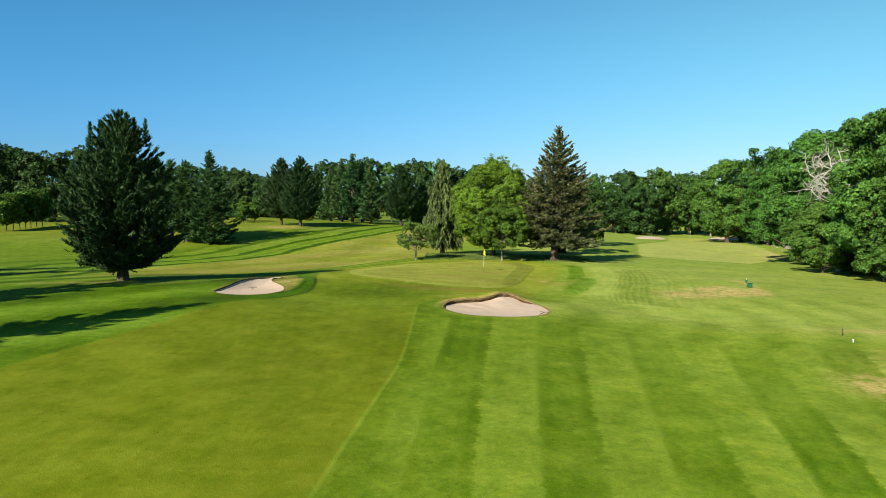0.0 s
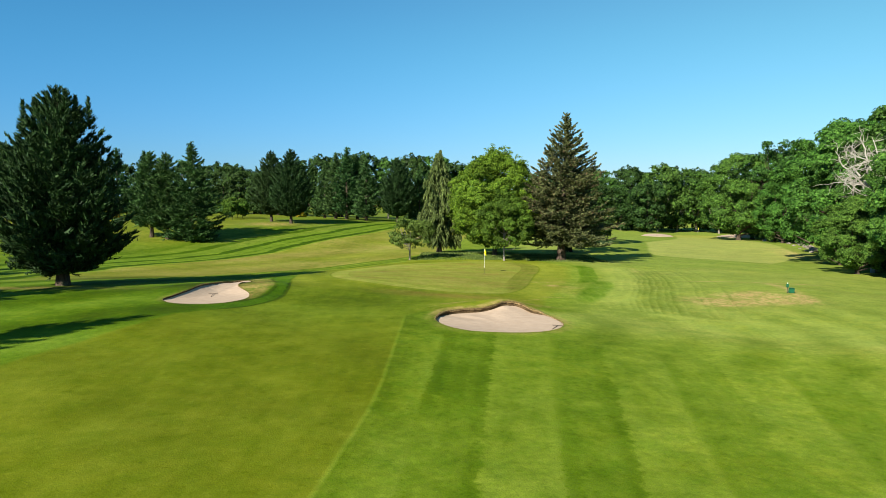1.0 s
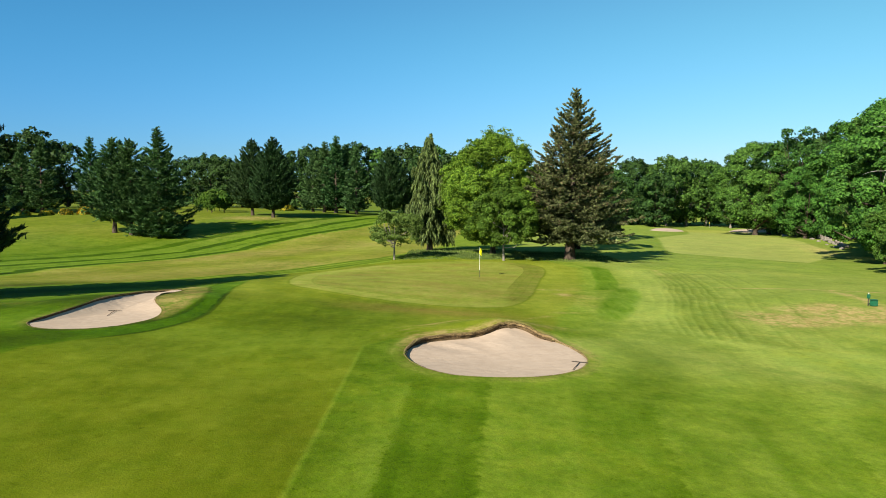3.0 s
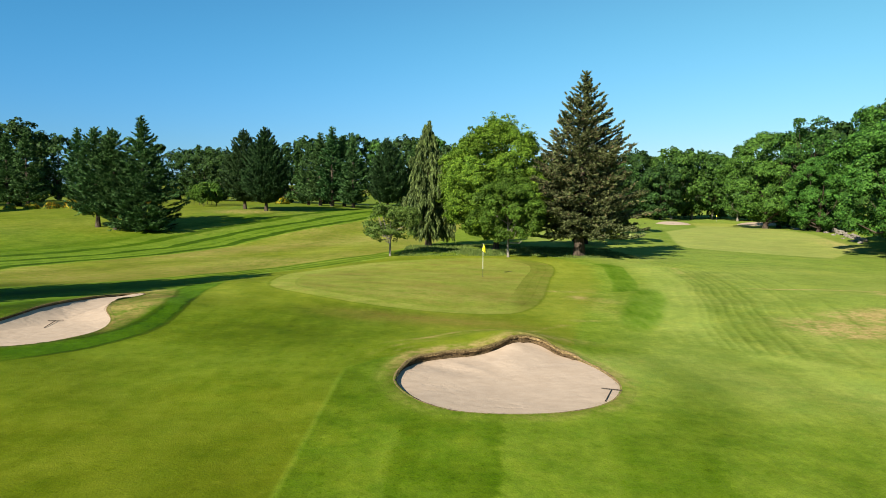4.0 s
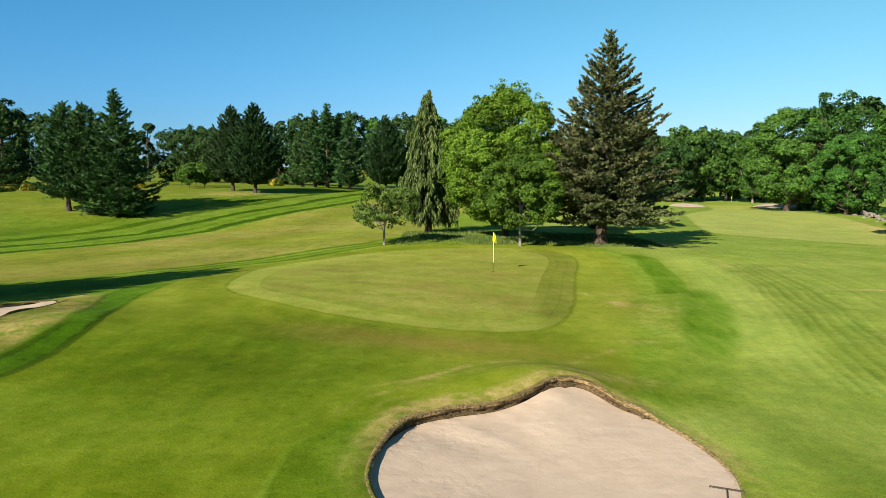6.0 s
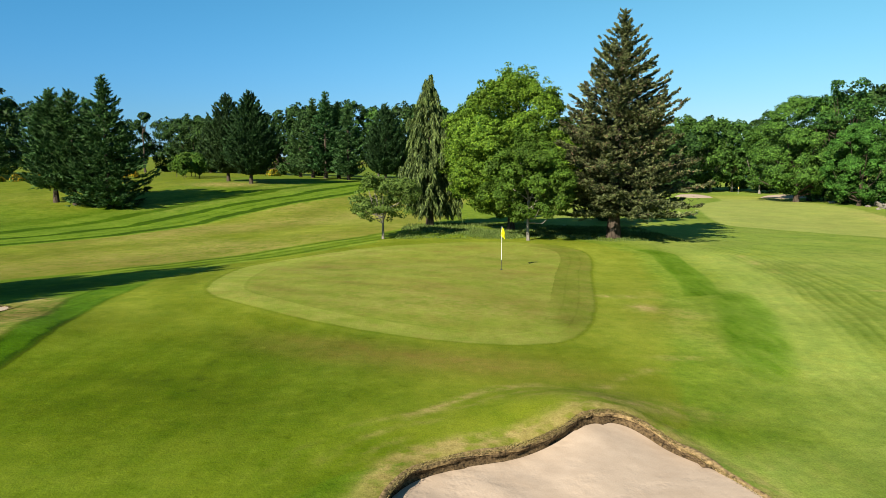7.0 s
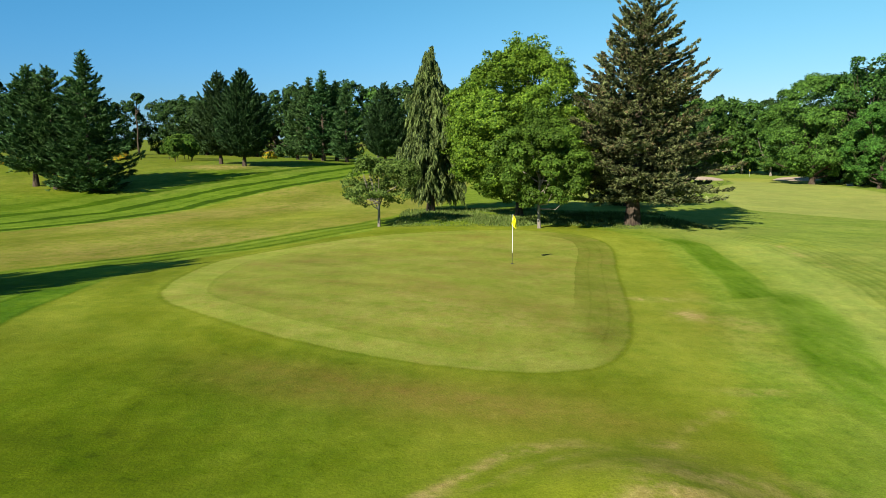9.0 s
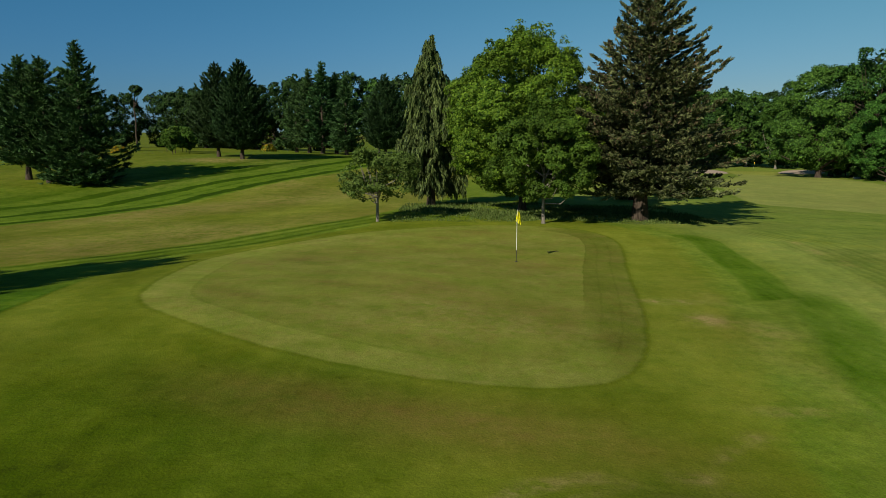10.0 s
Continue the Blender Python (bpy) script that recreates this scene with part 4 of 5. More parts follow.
def conifer(name, H, R, base, prof, n_branch, dens, spray, sag, up, leaf, bark, trunk_r, seed, wide=0.3, tip_leaf=None, tip_share=0.0, hang=0.0, fan=0.42, leaders=(), ragged=0.3, longer=(0.0, 0.0), roll=0.7, scatter=0.3, twigs=5.0, low_up=0.2, lean=(0.0, 0.0)):
    """A conifer: a straight stem, boughs, side twigs on each bough and needle sprays along each twig.
    prof: the outline, heights from 0 to 1 against shares of R. up and low_up: how steeply boughs climb near the top and the foot. sag: how far they dip before their tips turn up."""
    rng = np.random.default_rng(seed)
    top = empty(name, 0, 0, 0)
    tp = trunk_path(rng, H * 0.96, 0.01)
    tp[:, 0] += lean[0] * tp[:, 2] / H
    tp[:, 1] += lean[1] * tp[:, 2] / H
    tr = trunk_r * np.clip(1.0 - tp[:, 2] / H, 0.04, 1.0)
    tr[0] *= 1.5
    join_tubes("trunk", [tube(tp, tr, 9)], bark, top)
    t = (np.arange(n_branch) + rng.uniform(0, 1, n_branch)) / n_branch
    t = 1 - (1 - t) ** 0.8
    tip = base + (H - base) * t
    az = np.arange(n_branch) * 2.39996 + rng.normal(0, 0.45, n_branch)
    lump = 1 + 0.09 * np.sin(az * 3 + tip * 0.9 + seed) + 0.07 * np.sin(az * 5 - tip * 1.7)
    L = R * np.interp(t, *prof) * lump * (1 - ragged * rng.uniform(0, 1, n_branch) ** 1.3) + 0.10
    L = L * (1 + longer[1] * np.cos(az - longer[0]) * (1 - 0.7 * t))
    climb = (low_up + (up - low_up) * t) * rng.uniform(0.6, 1.4, n_branch)
    foot = np.maximum(tip - climb * L, 0.8 * base)
    rise_ = tip - foot
    rad = np.stack([np.cos(az), np.sin(az), np.zeros(n_branch)], 1)
    tan = np.stack([-np.sin(az), np.cos(az), np.zeros(n_branch)], 1)

    def along(i, s):
        p = rad[i] * (L[i] * s)[:, None]
        p[:, 2] = foot[i] + rise_[i] * s + sag * L[i] * (s * s - s)
        p[:, 0] += lean[0] * foot[i] / H
        p[:, 1] += lean[1] * foot[i] / H
        return p

    # side twigs, and one along each bough's own end
    m = np.maximum(4, (twigs * (0.5 + L)).astype(int))
    ti = np.repeat(np.arange(n_branch), m)
    M = len(ti)
    first = np.concatenate([[0], np.cumsum(m)[:-1]])
    ts = rng.uniform(0.06, 1.0, M) ** 0.75
    ts[first] = 0.55
    side = rng.choice((-1.0, 1.0), M) * rng.uniform(0.55, 1.35, M)
    side[first] = 0
    slope = rise_[ti] / L[ti] + sag * (2 * ts - 1)
    td = unit(rad[ti] + tan[ti] * side[:, None] + np.stack([np.zeros(M), np.zeros(M), slope + rng.normal(0.04, 0.22, M)], 1))
    tl = (fan * L[ti] * (1.08 - ts) + 0.7 * spray) * rng.uniform(0.6, 1.3, M)
    tl[first] = 0.48 * L[ti[first]]
    if hang:
        td = unit(td * 0.32 + np.array([0, 0, -1.0]) + rng.normal(0, 0.10, (M, 3)))
        tl = hang * rng.uniform(0.5, 1.45, M) * (0.45 + 0.55 * np.minimum(1, L[ti] / R * 2))
    tb = along(ti, ts)
    # needle sprays along the twigs
    n = np.maximum(3, (dens * (0.4 + L)).astype(int))
    bi = np.repeat(np.arange(n_branch), n)
    N = len(bi)
    j = first[bi] + (rng.uniform(0, 1, N) * m[bi]).astype(int)
    q = rng.uniform(0, 1, N) ** 0.85
    c = tb[j] + td[j] * (tl[j] * q)[:, None] + rng.normal(0, 0.12 * spray, (N, 3))
    s = np.clip(ts[j] + 0.3 * q, 0, 1)
    d = unit(td[j] + rng.normal(0, scatter, (N, 3)) + np.array([0, 0, 0.15 if not hang else -0.2]))
    w = unit(np.cross(d, unit(np.array([0, 0, 1.0]) + rng.normal(0, roll, (N, 3)))))
    ln = spray * rng.uniform(0.6, 1.3, N) * (0.7 + 0.3 * np.minimum(1, L[bi] / R * 2))
    u, v = d * (ln / 2)[:, None], w * (ln * wide / 2 * rng.uniform(0.7, 1.3, N))[:, None]
    for lx, ly, lh, lr in (*leaders, (0, 0, 0.08 * H, 0.018 * H), (0, 0, 0.30 * H, 0.055 * H)):
        q = int(150 * lh * lr / spray)
        kk = rng.uniform(0, 1, q)
        aa = rng.uniform(0, 6.283, q)
        rr = lr * (1.02 - kk) ** 0.9 * np.sqrt(rng.uniform(0.1, 1, q)) * (0.7 + 0.45 * np.sin(kk * 17 + aa * 2))
        top_z = H - (0.03 * H if lh > 0.2 * H else 0) - 0.16 * math.hypot(lx, ly) ** 1.7 - 0.2 * (lx != 0) * (1 + math.sin(lx * 9))
        cc = np.stack([lx + lean[0] + rr * np.cos(aa), ly + lean[1] + rr * np.sin(aa), top_z - lh + kk * lh], 1)
        dd = unit(np.stack([np.cos(aa), np.sin(aa), 0.55 + 0.7 * kk], 1) + rng.normal(0, 0.2, (q, 3)))
        ww = unit(np.cross(dd, spread(rng, q)))
        c, u, v = np.vstack([c, cc]), np.vstack([u, dd * spray * 0.5 * rng.uniform(0.6, 1.2, (q, 1))]), np.vstack([v, ww * spray * wide * 0.45])
        s = np.concatenate([s, np.ones(q)])
    if tip_leaf:
        high = c[:, 2] / H + 0.08 * np.sin(c[:, 0] * 1.1 + c[:, 1] * 0.7)
        pick = rng.uniform(0, 1, len(c)) < tip_share * step(s, 0.25, 0.8) * (0.15 + 0.85 * step(high, 0.18, 0.38) * step(0.88 - high, 0, 0.2))
        leaves("cone_foliage", c[pick], u[pick], v[pick], tip_leaf, top, "brownish cone-laden bough tips", tri=True)
        c, u, v = c[~pick], u[~pick], v[~pick]
    leaves("crown", c, u, v, leaf, top, tri=True)
    # boughs, seen where the crown is thin
    tubes = []
    for i in range(0, n_branch, max(1, n_branch // 70)):
        pts = along(np.array([i, i, i]), np.array([0.0, 0.4, 0.8]))
        tubes.append(tube(pts, (0.07 * trunk_r + 0.02, 0.03 * trunk_r + 0.015, 0.008), 4))
    tagged(join_tubes("boughwork", tubes, bark, top), kind="stuff")
    return top


def broadleaf(name, H, R, base, n_puff, per, leaf, mat, bark, trunk_r, seed, puff=0.09, shoots=0, taper=0.0, lobes=50, lobe=0.27, spray=0.0, core=0.14, rough=0.09, limbs=14, skew=0.0, lit=0.0):
    """A broadleaved tree: stem, limbs and a crown of lobes, each lobe of leafy clumps with gaps between them.
    rough: how uneven the lobes' reach is. skew: a crown widest below (+) or above (-) its middle. shoots: leafy leaders over the top. lit: how much more leaf grows on the outside."""
    rng = np.random.default_rng(seed)
    top = empty(name, 0, 0, 0)
    ch = (H - base) / 2
    cz = base + ch
    g = np.arange(lobes) + 0.5
    ga, gc = g * 2.39996 + seed, 1 - 2 * g / lobes
    gs = np.sqrt(1 - gc * gc)
    ld = unit(np.stack([np.cos(ga) * gs, np.sin(ga) * gs, gc], 1) + rng.normal(0, 0.25, (lobes, 3)))
    lr = R * lobe * rng.uniform(0.6, 1.4, lobes)
    env = 1 + 0.09 * np.sin(3 * np.arctan2(ld[:, 1], ld[:, 0]) + seed) * (1 - ld[:, 2] ** 2) + rng.normal(0, rough, lobes)
    # a fuller outline than an egg: shoulders and skirts reach further out
    full = (np.abs(ld) ** 2.5).sum(axis=1) ** (-1 / 2.5)
    env = env * (0.35 + 0.65 * full)
    lc = np.stack([ld[:, 0] * (R * env - lr * 0.8), ld[:, 1] * (R * env - lr * 0.8), cz + ld[:, 2] * (ch * np.minimum(env, 1.02) - lr * 0.7)], 1)
    share = lr ** 2 / (lr ** 2).sum()
    li = rng.choice(lobes, n_puff, p=share)
    d = unit(spread(rng, n_puff) + (0.75 + lit) * ld[li] + np.array([0, 0, 0.25]))
    pr = R * puff * rng.uniform(0.6, 1.3, n_puff)
    pc = lc[li] + d * (lr[li] * rng.uniform(0.7, 1.05, n_puff))[:, None] * np.array([1.0, 1.0, 0.88])
    fill = rng.uniform(0, 1, n_puff) < core
    pc[fill] = np.array([0, 0, cz]) + spread(rng, int(fill.sum())) * np.array([R, R, ch]) * rng.uniform(0.25, 0.86, (int(fill.sum()), 1))
    if shoots:
        # upright leafy leaders above the crown's shoulders
        j = np.arange(shoots)
        aa, hh = (rng.uniform(0, 6.283, shoots)[j // 6 * 6]), (rng.uniform(0.05, 0.72, shoots)[j // 6 * 6])
        zs = cz + ch * np.sqrt(1 - hh * hh) * 0.93 + (j % 6) * 0.030 * (H - base) * (0.5 + 0.7 * np.sin(aa * 5) ** 2)
        pc[j] = np.stack([np.cos(aa) * R * hh, np.sin(aa) * R * hh, zs], 1) + rng.normal(0, 0.10, (shoots, 3))
        pr[j] *= 1.30 - 0.14 * (j % 6)
        d[j] = unit(d[j] + np.array([0, 0, 1.0]))
    tall = np.clip((pc[:, 2] - base) / (H - base), 0, 1)
    pc[:, :2] *= ((1 - pr / R * 0.6) * (1 + taper * (0.42 - tall)) * (1 + skew * (0.5 - tall)))[:, None]
    pc[:, 2] = np.clip(pc[:, 2], base * 0.7, H + (1.7 if shoots else 0.4))
    n = np.maximum(6, (per * (pr / (R * puff)) ** 2).astype(int))
    bi = np.repeat(np.arange(n_puff), n)
    N = len(bi)
    outward = unit(pc - np.array([0, 0, cz - 0.3 * ch]))
    q = unit(spread(rng, N) + 0.5 * d[bi])
    dist = pr[bi] * (0.45 + 0.6 * rng.uniform(0, 1, N) ** 0.6)
    # clumps drawn out along their boughs
    way = unit(outward * np.array([1.0, 1.0, 0.35]) + 0.5 * spread(rng, n_puff))[bi]
    off = q * dist[:, None] * np.array([1.1, 1.1, 0.95 - 0.40 * spray])
    c = pc[bi] + off + way * (np.sum(off * way, axis=1) * 0.9 * spray)[:, None]
    nor = unit(q * 0.75 + 0.45 * d[bi] + spread(rng, N) * 0.75 + np.array([0, 0, 0.22]))
    a = unit(np.cross(nor, spread(rng, N)))
    b = np.cross(nor, a)
    ln = leaf * rng.uniform(0.55, 1.4, N)
    leaves("crown", c, a * (ln / 2)[:, None], b * (ln * 0.36)[:, None], mat, top, tri=True)
    tubes = []
    fork = base + 0.18 * (H - base)
    tp = trunk_path(rng, fork + 0.35 * ch, 0.05)
    rad = trunk_r * np.linspace(1.0, 0.45, len(tp))
    rad[0] *= 1.45
    tubes.append(tube(tp, rad, 9))
    for i in rng.choice(n_puff, min(n_puff, limbs), replace=False):
        z0 = rng.uniform(max(base * 0.75, 0.8), fork + 0.3 * ch)
        a0 = np.array([0, 0, z0])
        e0 = pc[i] * np.array([0.85, 0.85, 0.88])
        if e0[2] < z0:
            continue
        m0 = (a0 + e0) / 2 + np.array([e0[0] * 0.15, e0[1] * 0.15, -0.05 * H + 0.1])
        tubes.append(tube([a0, m0, e0], (trunk_r * 0.45, trunk_r * 0.25, 0.015), 5))
    join_tubes("trunk", tubes, bark, top)
    return top


def plant(ob, x, y, rz=0.0, s=1.0, sz=None, label="", category="tree", group="", sink=0.05):
    ob.matrix_basis = pose(x, y, gzf(x, y) - sink, 0, 0, rz) @ Matrix.Diagonal((s, s, sz or s, 1))
    return tagged(ob, label, category, group)


def again(ob, x, y, rz=0.0, s=1.0, sz=None, label="", group=""):
    c = copy_thing(ob, Matrix.Identity(4))
    return plant(c, x, y, rz, s, sz, label, "tree", group)


# the big conifer on the left, with its rounded skirt and several leaders
big = conifer("cypress_tree", 12.3, 4.15, 1.15, ((0, 0.02, 0.08, 0.15, 0.3, 0.44, 0.57, 0.71, 0.82, 0.9, 0.97, 1), (0.45, 0.60, 0.78, 0.90, 1.0, 0.98, 0.83, 0.66, 0.50, 0.33, 0.16, 0.04)), 480, 92, 0.38, 0.16, 1.4, L_CYP, BARK, 0.33, 11, wide=0.24, fan=0.30, roll=0.8, scatter=0.34,
              leaders=((0.3, 0.0, 2.6, 0.55), (1.0, 0.3, 2.4, 0.5), (-0.6, 0.6, 2.4, 0.5), (-1.2, -0.3, 2.6, 0.5), (0.6, -0.9, 2.2, 0.5), (-1.9, 0.4, 2.2, 0.5), (1.8, -0.3, 2.0, 0.45), (0.0, 1.6, 2.2, 0.5)), ragged=0.42, twigs=5.0, low_up=0.3)
plant(big, -23.4, 49.4, 20, label="big dark green cypress with several leaders on a short trunk", group="course trees")

# a slimmer spruce, repeated in the far row
spr = conifer("spruce_tree", 15.0, 3.9, 1.4, ((0, 0.08, 0.3, 0.6, 0.85, 0.95, 1), (0.75, 1.0, 0.86, 0.55, 0.24, 0.09, 0.02)), 170, 36, 0.62, 0.15, 0.4, L_FIR, BARK, 0.3, 41, wide=0.28, ragged=0.55, fan=0.36, twigs=2.5)
plant(spr, -28.0, 176, 0, 1.08, label="dark spruce in the far row", group="far row")

# three firs
fir = conifer("fir_tree", 15.6, 5.2, 0.4, ((0, 0.06, 0.14, 0.23, 0.35, 0.54, 0.70, 0.8, 0.92, 0.97, 1), (0.70, 0.90, 0.97, 1.0, 0.88, 0.72, 0.54, 0.37, 0.17, 0.07, 0.02)), 300, 72, 0.44, 0.22, 0.45, L_FIR, BARK, 0.28, 21, wide=0.25, ragged=0.55, fan=0.34, twigs=3.5)
plant(fir, -40.6, 116.0, 0, 1.0, label="pointed dark fir with boughs down to the grass", group="left firs")
fir2 = conifer("fir_tree", 13.8, 4.4, 2.2, ((0, 0.1, 0.3, 0.6, 0.8, 0.92, 1), (0.72, 1.0, 0.92, 0.72, 0.50, 0.28, 0.05)), 240, 62, 0.44, 0.22, 0.55, L_FIR, BARK, 0.28, 22, wide=0.26, ragged=0.58, fan=0.34, twigs=3.5, leaders=((0.7, 0.2, 1.8, 0.5), (-0.6, -0.2, 1.5, 0.45)))
plant(fir2, -44.6, 116.0, 130, 0.96, 1.0, label="fir with a bare lower trunk and ragged top", group="left firs")
again(fir2, -47.6, 117.0, 260, 1.0, 1.0, label="fir with a bare lower trunk and ragged top", group="left firs")
for i, (tx, ty, s) in enumerate(((-84, 160, 1.02), (-80, 172, 1.12), (-76, 178, 1.1), (-90, 163, 0.98))):
    again(spr, tx, ty, 47 * i, s, label="tall dark fir at the far edge of the course", group="far firs")
# its neighbours, whose shadows cross the rough
for i, (tx, ty, s) in enumerate(((-24.8, 22.1, 0.86), (-29.8, 35.2, 0.88), (-46.5, 53.5, 0.88), (-52.5, 56.5, 0.9))):
    again(spr, tx, ty, 70 + 110 * i, s * 0.95, label="dark green spruce standing in the rough", group="course trees")

# the pair of dense cypresses
pair = conifer("cypress_tree", 14.8, 4.5, 1.9, ((0, 0.05, 0.18, 0.34, 0.58, 0.71, 0.84, 0.94, 1), (0.30, 0.58, 0.90, 1.0, 0.88, 0.69, 0.43, 0.19, 0.03)), 400, 58, 0.46, 0.14, 1.2, L_CYP, BARK, 0.26, 31, wide=0.28, ragged=0.24, fan=0.28, twigs=4.0, low_up=0.5, leaders=((0.7, 0.3, 1.5, 0.4), (-0.6, -0.3, 1.5, 0.4)))
plant(pair, -31.6, 144.5, 0, 1.0, label="dense dark cypress, one of a close pair", group="cypress pair")
again(pair, -36.6, 148.5, 140, 0.98, label="dense dark cypress, one of a close pair", group="cypress pair")
# spruces and a cypress further back
for i, (tx, ty, s) in enumerate(((-25.0, 174, 1.16), (-22.8, 176.5, 1.05), (-19.8, 170, 0.98), (-31.5, 180, 0.9), (-7.5, 176, 0.9), (-5.5, 181, 0.88))):
    again(spr, tx, ty, 61 * i, s, label="dark spruce in the far row", group="far row")
again(pair, -12.3, 169, 200, 1.0, 1.03, label="dense dark cypress in the far row", group="far row")

# the weeping cypress behind the putting green
weep = conifer("weeping_cypress", 12.7, 2.6, 1.6, ((0, 0.1, 0.25, 0.42, 0.55, 0.68, 0.79, 0.9, 1), (0.85, 1.0, 1.02, 0.94, 0.80, 0.62, 0.47, 0.26, 0.03)), 190, 210, 0.40, -0.25, 0.25, L_WEEP, BARK, 0.28, 51, wide=0.22, hang=0.85, ragged=0.7, twigs=7.0, scatter=0.22, low_up=0.1)
plant(weep, -0.8, 92.0, 0, label="weeping cypress with hanging yellow-green sprays", group="green-side trees")
# the brown spruce
brown = conifer("spruce_tree", 16.3, 5.5, 1.8, ((0, 0.06, 0.18, 0.42, 0.585, 0.67, 0.75, 0.83, 0.92, 0.97, 1), (0.90, 0.98, 1.0, 0.88, 0.71, 0.59, 0.46, 0.34, 0.17, 0.07, 0.02)), 400, 138, 0.29, 0.24, 0.75, L_SPRUCE, BARK, 0.42, 61, wide=0.30, roll=1.2, scatter=0.42, tip_leaf=L_CONE, tip_share=0.16, ragged=0.62, fan=0.28, twigs=4.5, low_up=-0.05, longer=(radians(-45), 0.16), lean=(0.45, 0.0))
plant(brown, 12.9, 83.6, 30, label="tall brownish spruce with upswept boughs and cones", group="green-side trees")
# the maple and the little trees in front of it
maple = broadleaf("maple_tree", 11.5, 5.6, 1.3, 2500, 70, 0.165, L_MAPLE, BARK, 0.30, 71, puff=0.066, shoots=240, taper=0.25, lobes=150, lobe=0.19, spray=0.55, rough=0.06, core=0.30)
plant(maple, 5.8, 88.4, 10, label="bright green maple with an airy top of upright shoots", group="green-side trees")
young = broadleaf("young_tree", 7.0, 3.0, 1.5, 560, 80, 0.155, L_YOUNG, PALE_BARK, 0.12, 81, puff=0.10, shoots=24, taper=0.4, lobes=70, lobe=0.2, spray=0.45)
plant(young, 6.4, 80.6, 0, label="young mid-green tree on a thin pale trunk", group="green-side trees")
apple = broadleaf("small_tree", 4.4, 2.35, 1.35, 230, 60, 0.16, L_APPLE, PALE_BARK, 0.11, 91, puff=0.13, shoots=12, lobes=40, lobe=0.24, spray=0.5, rough=0.12, limbs=20)
plant(apple, -3.8, 82.6, 0, label="small grey-green spreading tree with a crooked trunk", group="green-side trees")

# the wood along the right side
oak = broadleaf("oak_tree", 16.5, 6.5, 0.9, 1250, 46, 0.30, L_OAK, BARK, 0.45, 101, puff=0.08, lobes=72, lobe=0.215, spray=0.2, rough=0.13, lit=0.2, core=0.10)
plant(oak, 50.5, 95, 0, 1.06, 1.08, label="broad green oak at the edge of the wood", group="right wood")
oak2 = broadleaf("oak_tree", 18.0, 6.2, 0.9, 1250, 46, 0.30, L_OAK2, BARK, 0.45, 102, puff=0.084, lobes=66, lobe=0.225, spray=0.2, rough=0.14, lit=0.2, core=0.10)
plant(oak2, 55.5, 93, 0, 1.06, 1.12, label="tall green oak at the edge of the wood", group="right wood")
# far woods: lighter meshes
far_a = broadleaf("beech_tree", 19.4, 6.9, 2.6, 480, 20, 0.70, L_WOOD, PALE_BARK, 0.34, 111, puff=0.115, lobes=64, lobe=0.22, spray=0.2, core=0.15, rough=0.11, lit=0.2)
plant(far_a, 68, 215, 0, 0.98, label="large round-headed tree closing the fairway", group="far wood")
far_b = broadleaf("beech_tree", 18.2, 6.5, 0.6, 480, 20, 0.70, L_FAR, BARK, 0.4, 112, puff=0.115, lobes=64, lobe=0.22, spray=0.2, core=0.15, rough=0.11, lit=0.2)
plant(far_b, 56, 204, 0, 0.80, label="rounded green tree closing the fairway", group="far wood")
# an open crown on bare limbs, seen against the sky
airy = broadleaf("oak_tree", 21.5, 6.0, 8.0, 330, 30, 0.42, L_WOOD, BARK, 0.42, 103, puff=0.10, lobes=34, lobe=0.26, spray=0.3, rough=0.2, core=0.05, limbs=40)
plant(airy, 71, 158.5, 0, label="tall oak with a thin open crown and bare limbs", group="right wood")
RIGHT = ((41.8, 77.0, 0.50), (45.5, 77.5, 0.55), (42.0, 66.0, 0.60), (47.5, 82.5, 0.75), (45.5, 68, 1.0), (53, 76, 1.06), (44, 56, 0.95), (62, 88, 1.15), (62, 100, 1.04), (57, 104, 1.0), (65, 110, 1.1), (62.5, 116, 0.95), (72, 128, 1.08), (79, 134, 1.2),
         (68.0, 148, 0.78), (81, 146, 1.2), (66.0, 165, 1.20), (78, 166, 1.15), (88, 160, 1.2), (73, 174, 1.02), (80, 184, 1.0), (52, 62, 1.1), (60, 72, 1.15))
HIDDEN = (7, 8, 10, 13, 15, 17, 18, 21, 22)
for i, (tx, ty, s) in enumerate(RIGHT):
    again((far_a if i in (13, 15) else far_b) if i in HIDDEN else (oak, oak2)[i % 2], tx, ty, 67 * i, s, s * (0.94 + 0.12 * ((i * 37) % 10) / 10), label=("broad green oak in the wood beside the fairway", "dark green oak in the wood beside the fairway")[i % 2], group="right wood")
# shrubs that close the wood below the crowns
shrub = broadleaf("shrub", 3.2, 2.6, 0.1, 120, 26, 0.34, L_WOOD, BARK, 0.08, 131, puff=0.17, lobes=16, lobe=0.4, rough=0.15)
plant(shrub, 55, 87, 0, label="dark green shrub under the oaks", category="bush", group="wood shrubs")
for i, (tx, ty, s) in enumerate(((50, 76, 1.1), (49, 68, 1.1), (59, 98, 1.2), (62, 106, 1.1), (66, 114, 1.2), (69, 121, 1.0), (74, 133, 1.2), (72, 149, 1.1), (70, 156, 1.1), (76, 168, 1.2), (78, 178, 1.2), (66, 224, 1.5), (72, 226, 1.4), (60, 222, 1.4), (78, 224, 1.4), (54, 218, 1.3), (84, 216, 1.4), (48, 222, 1.2))):
    plant(copy_thing(shrub, Matrix.Identity(4)), tx, ty, 77 * i, s, label="dark green shrub under the trees of the wood", category="bush", group="wood shrubs")
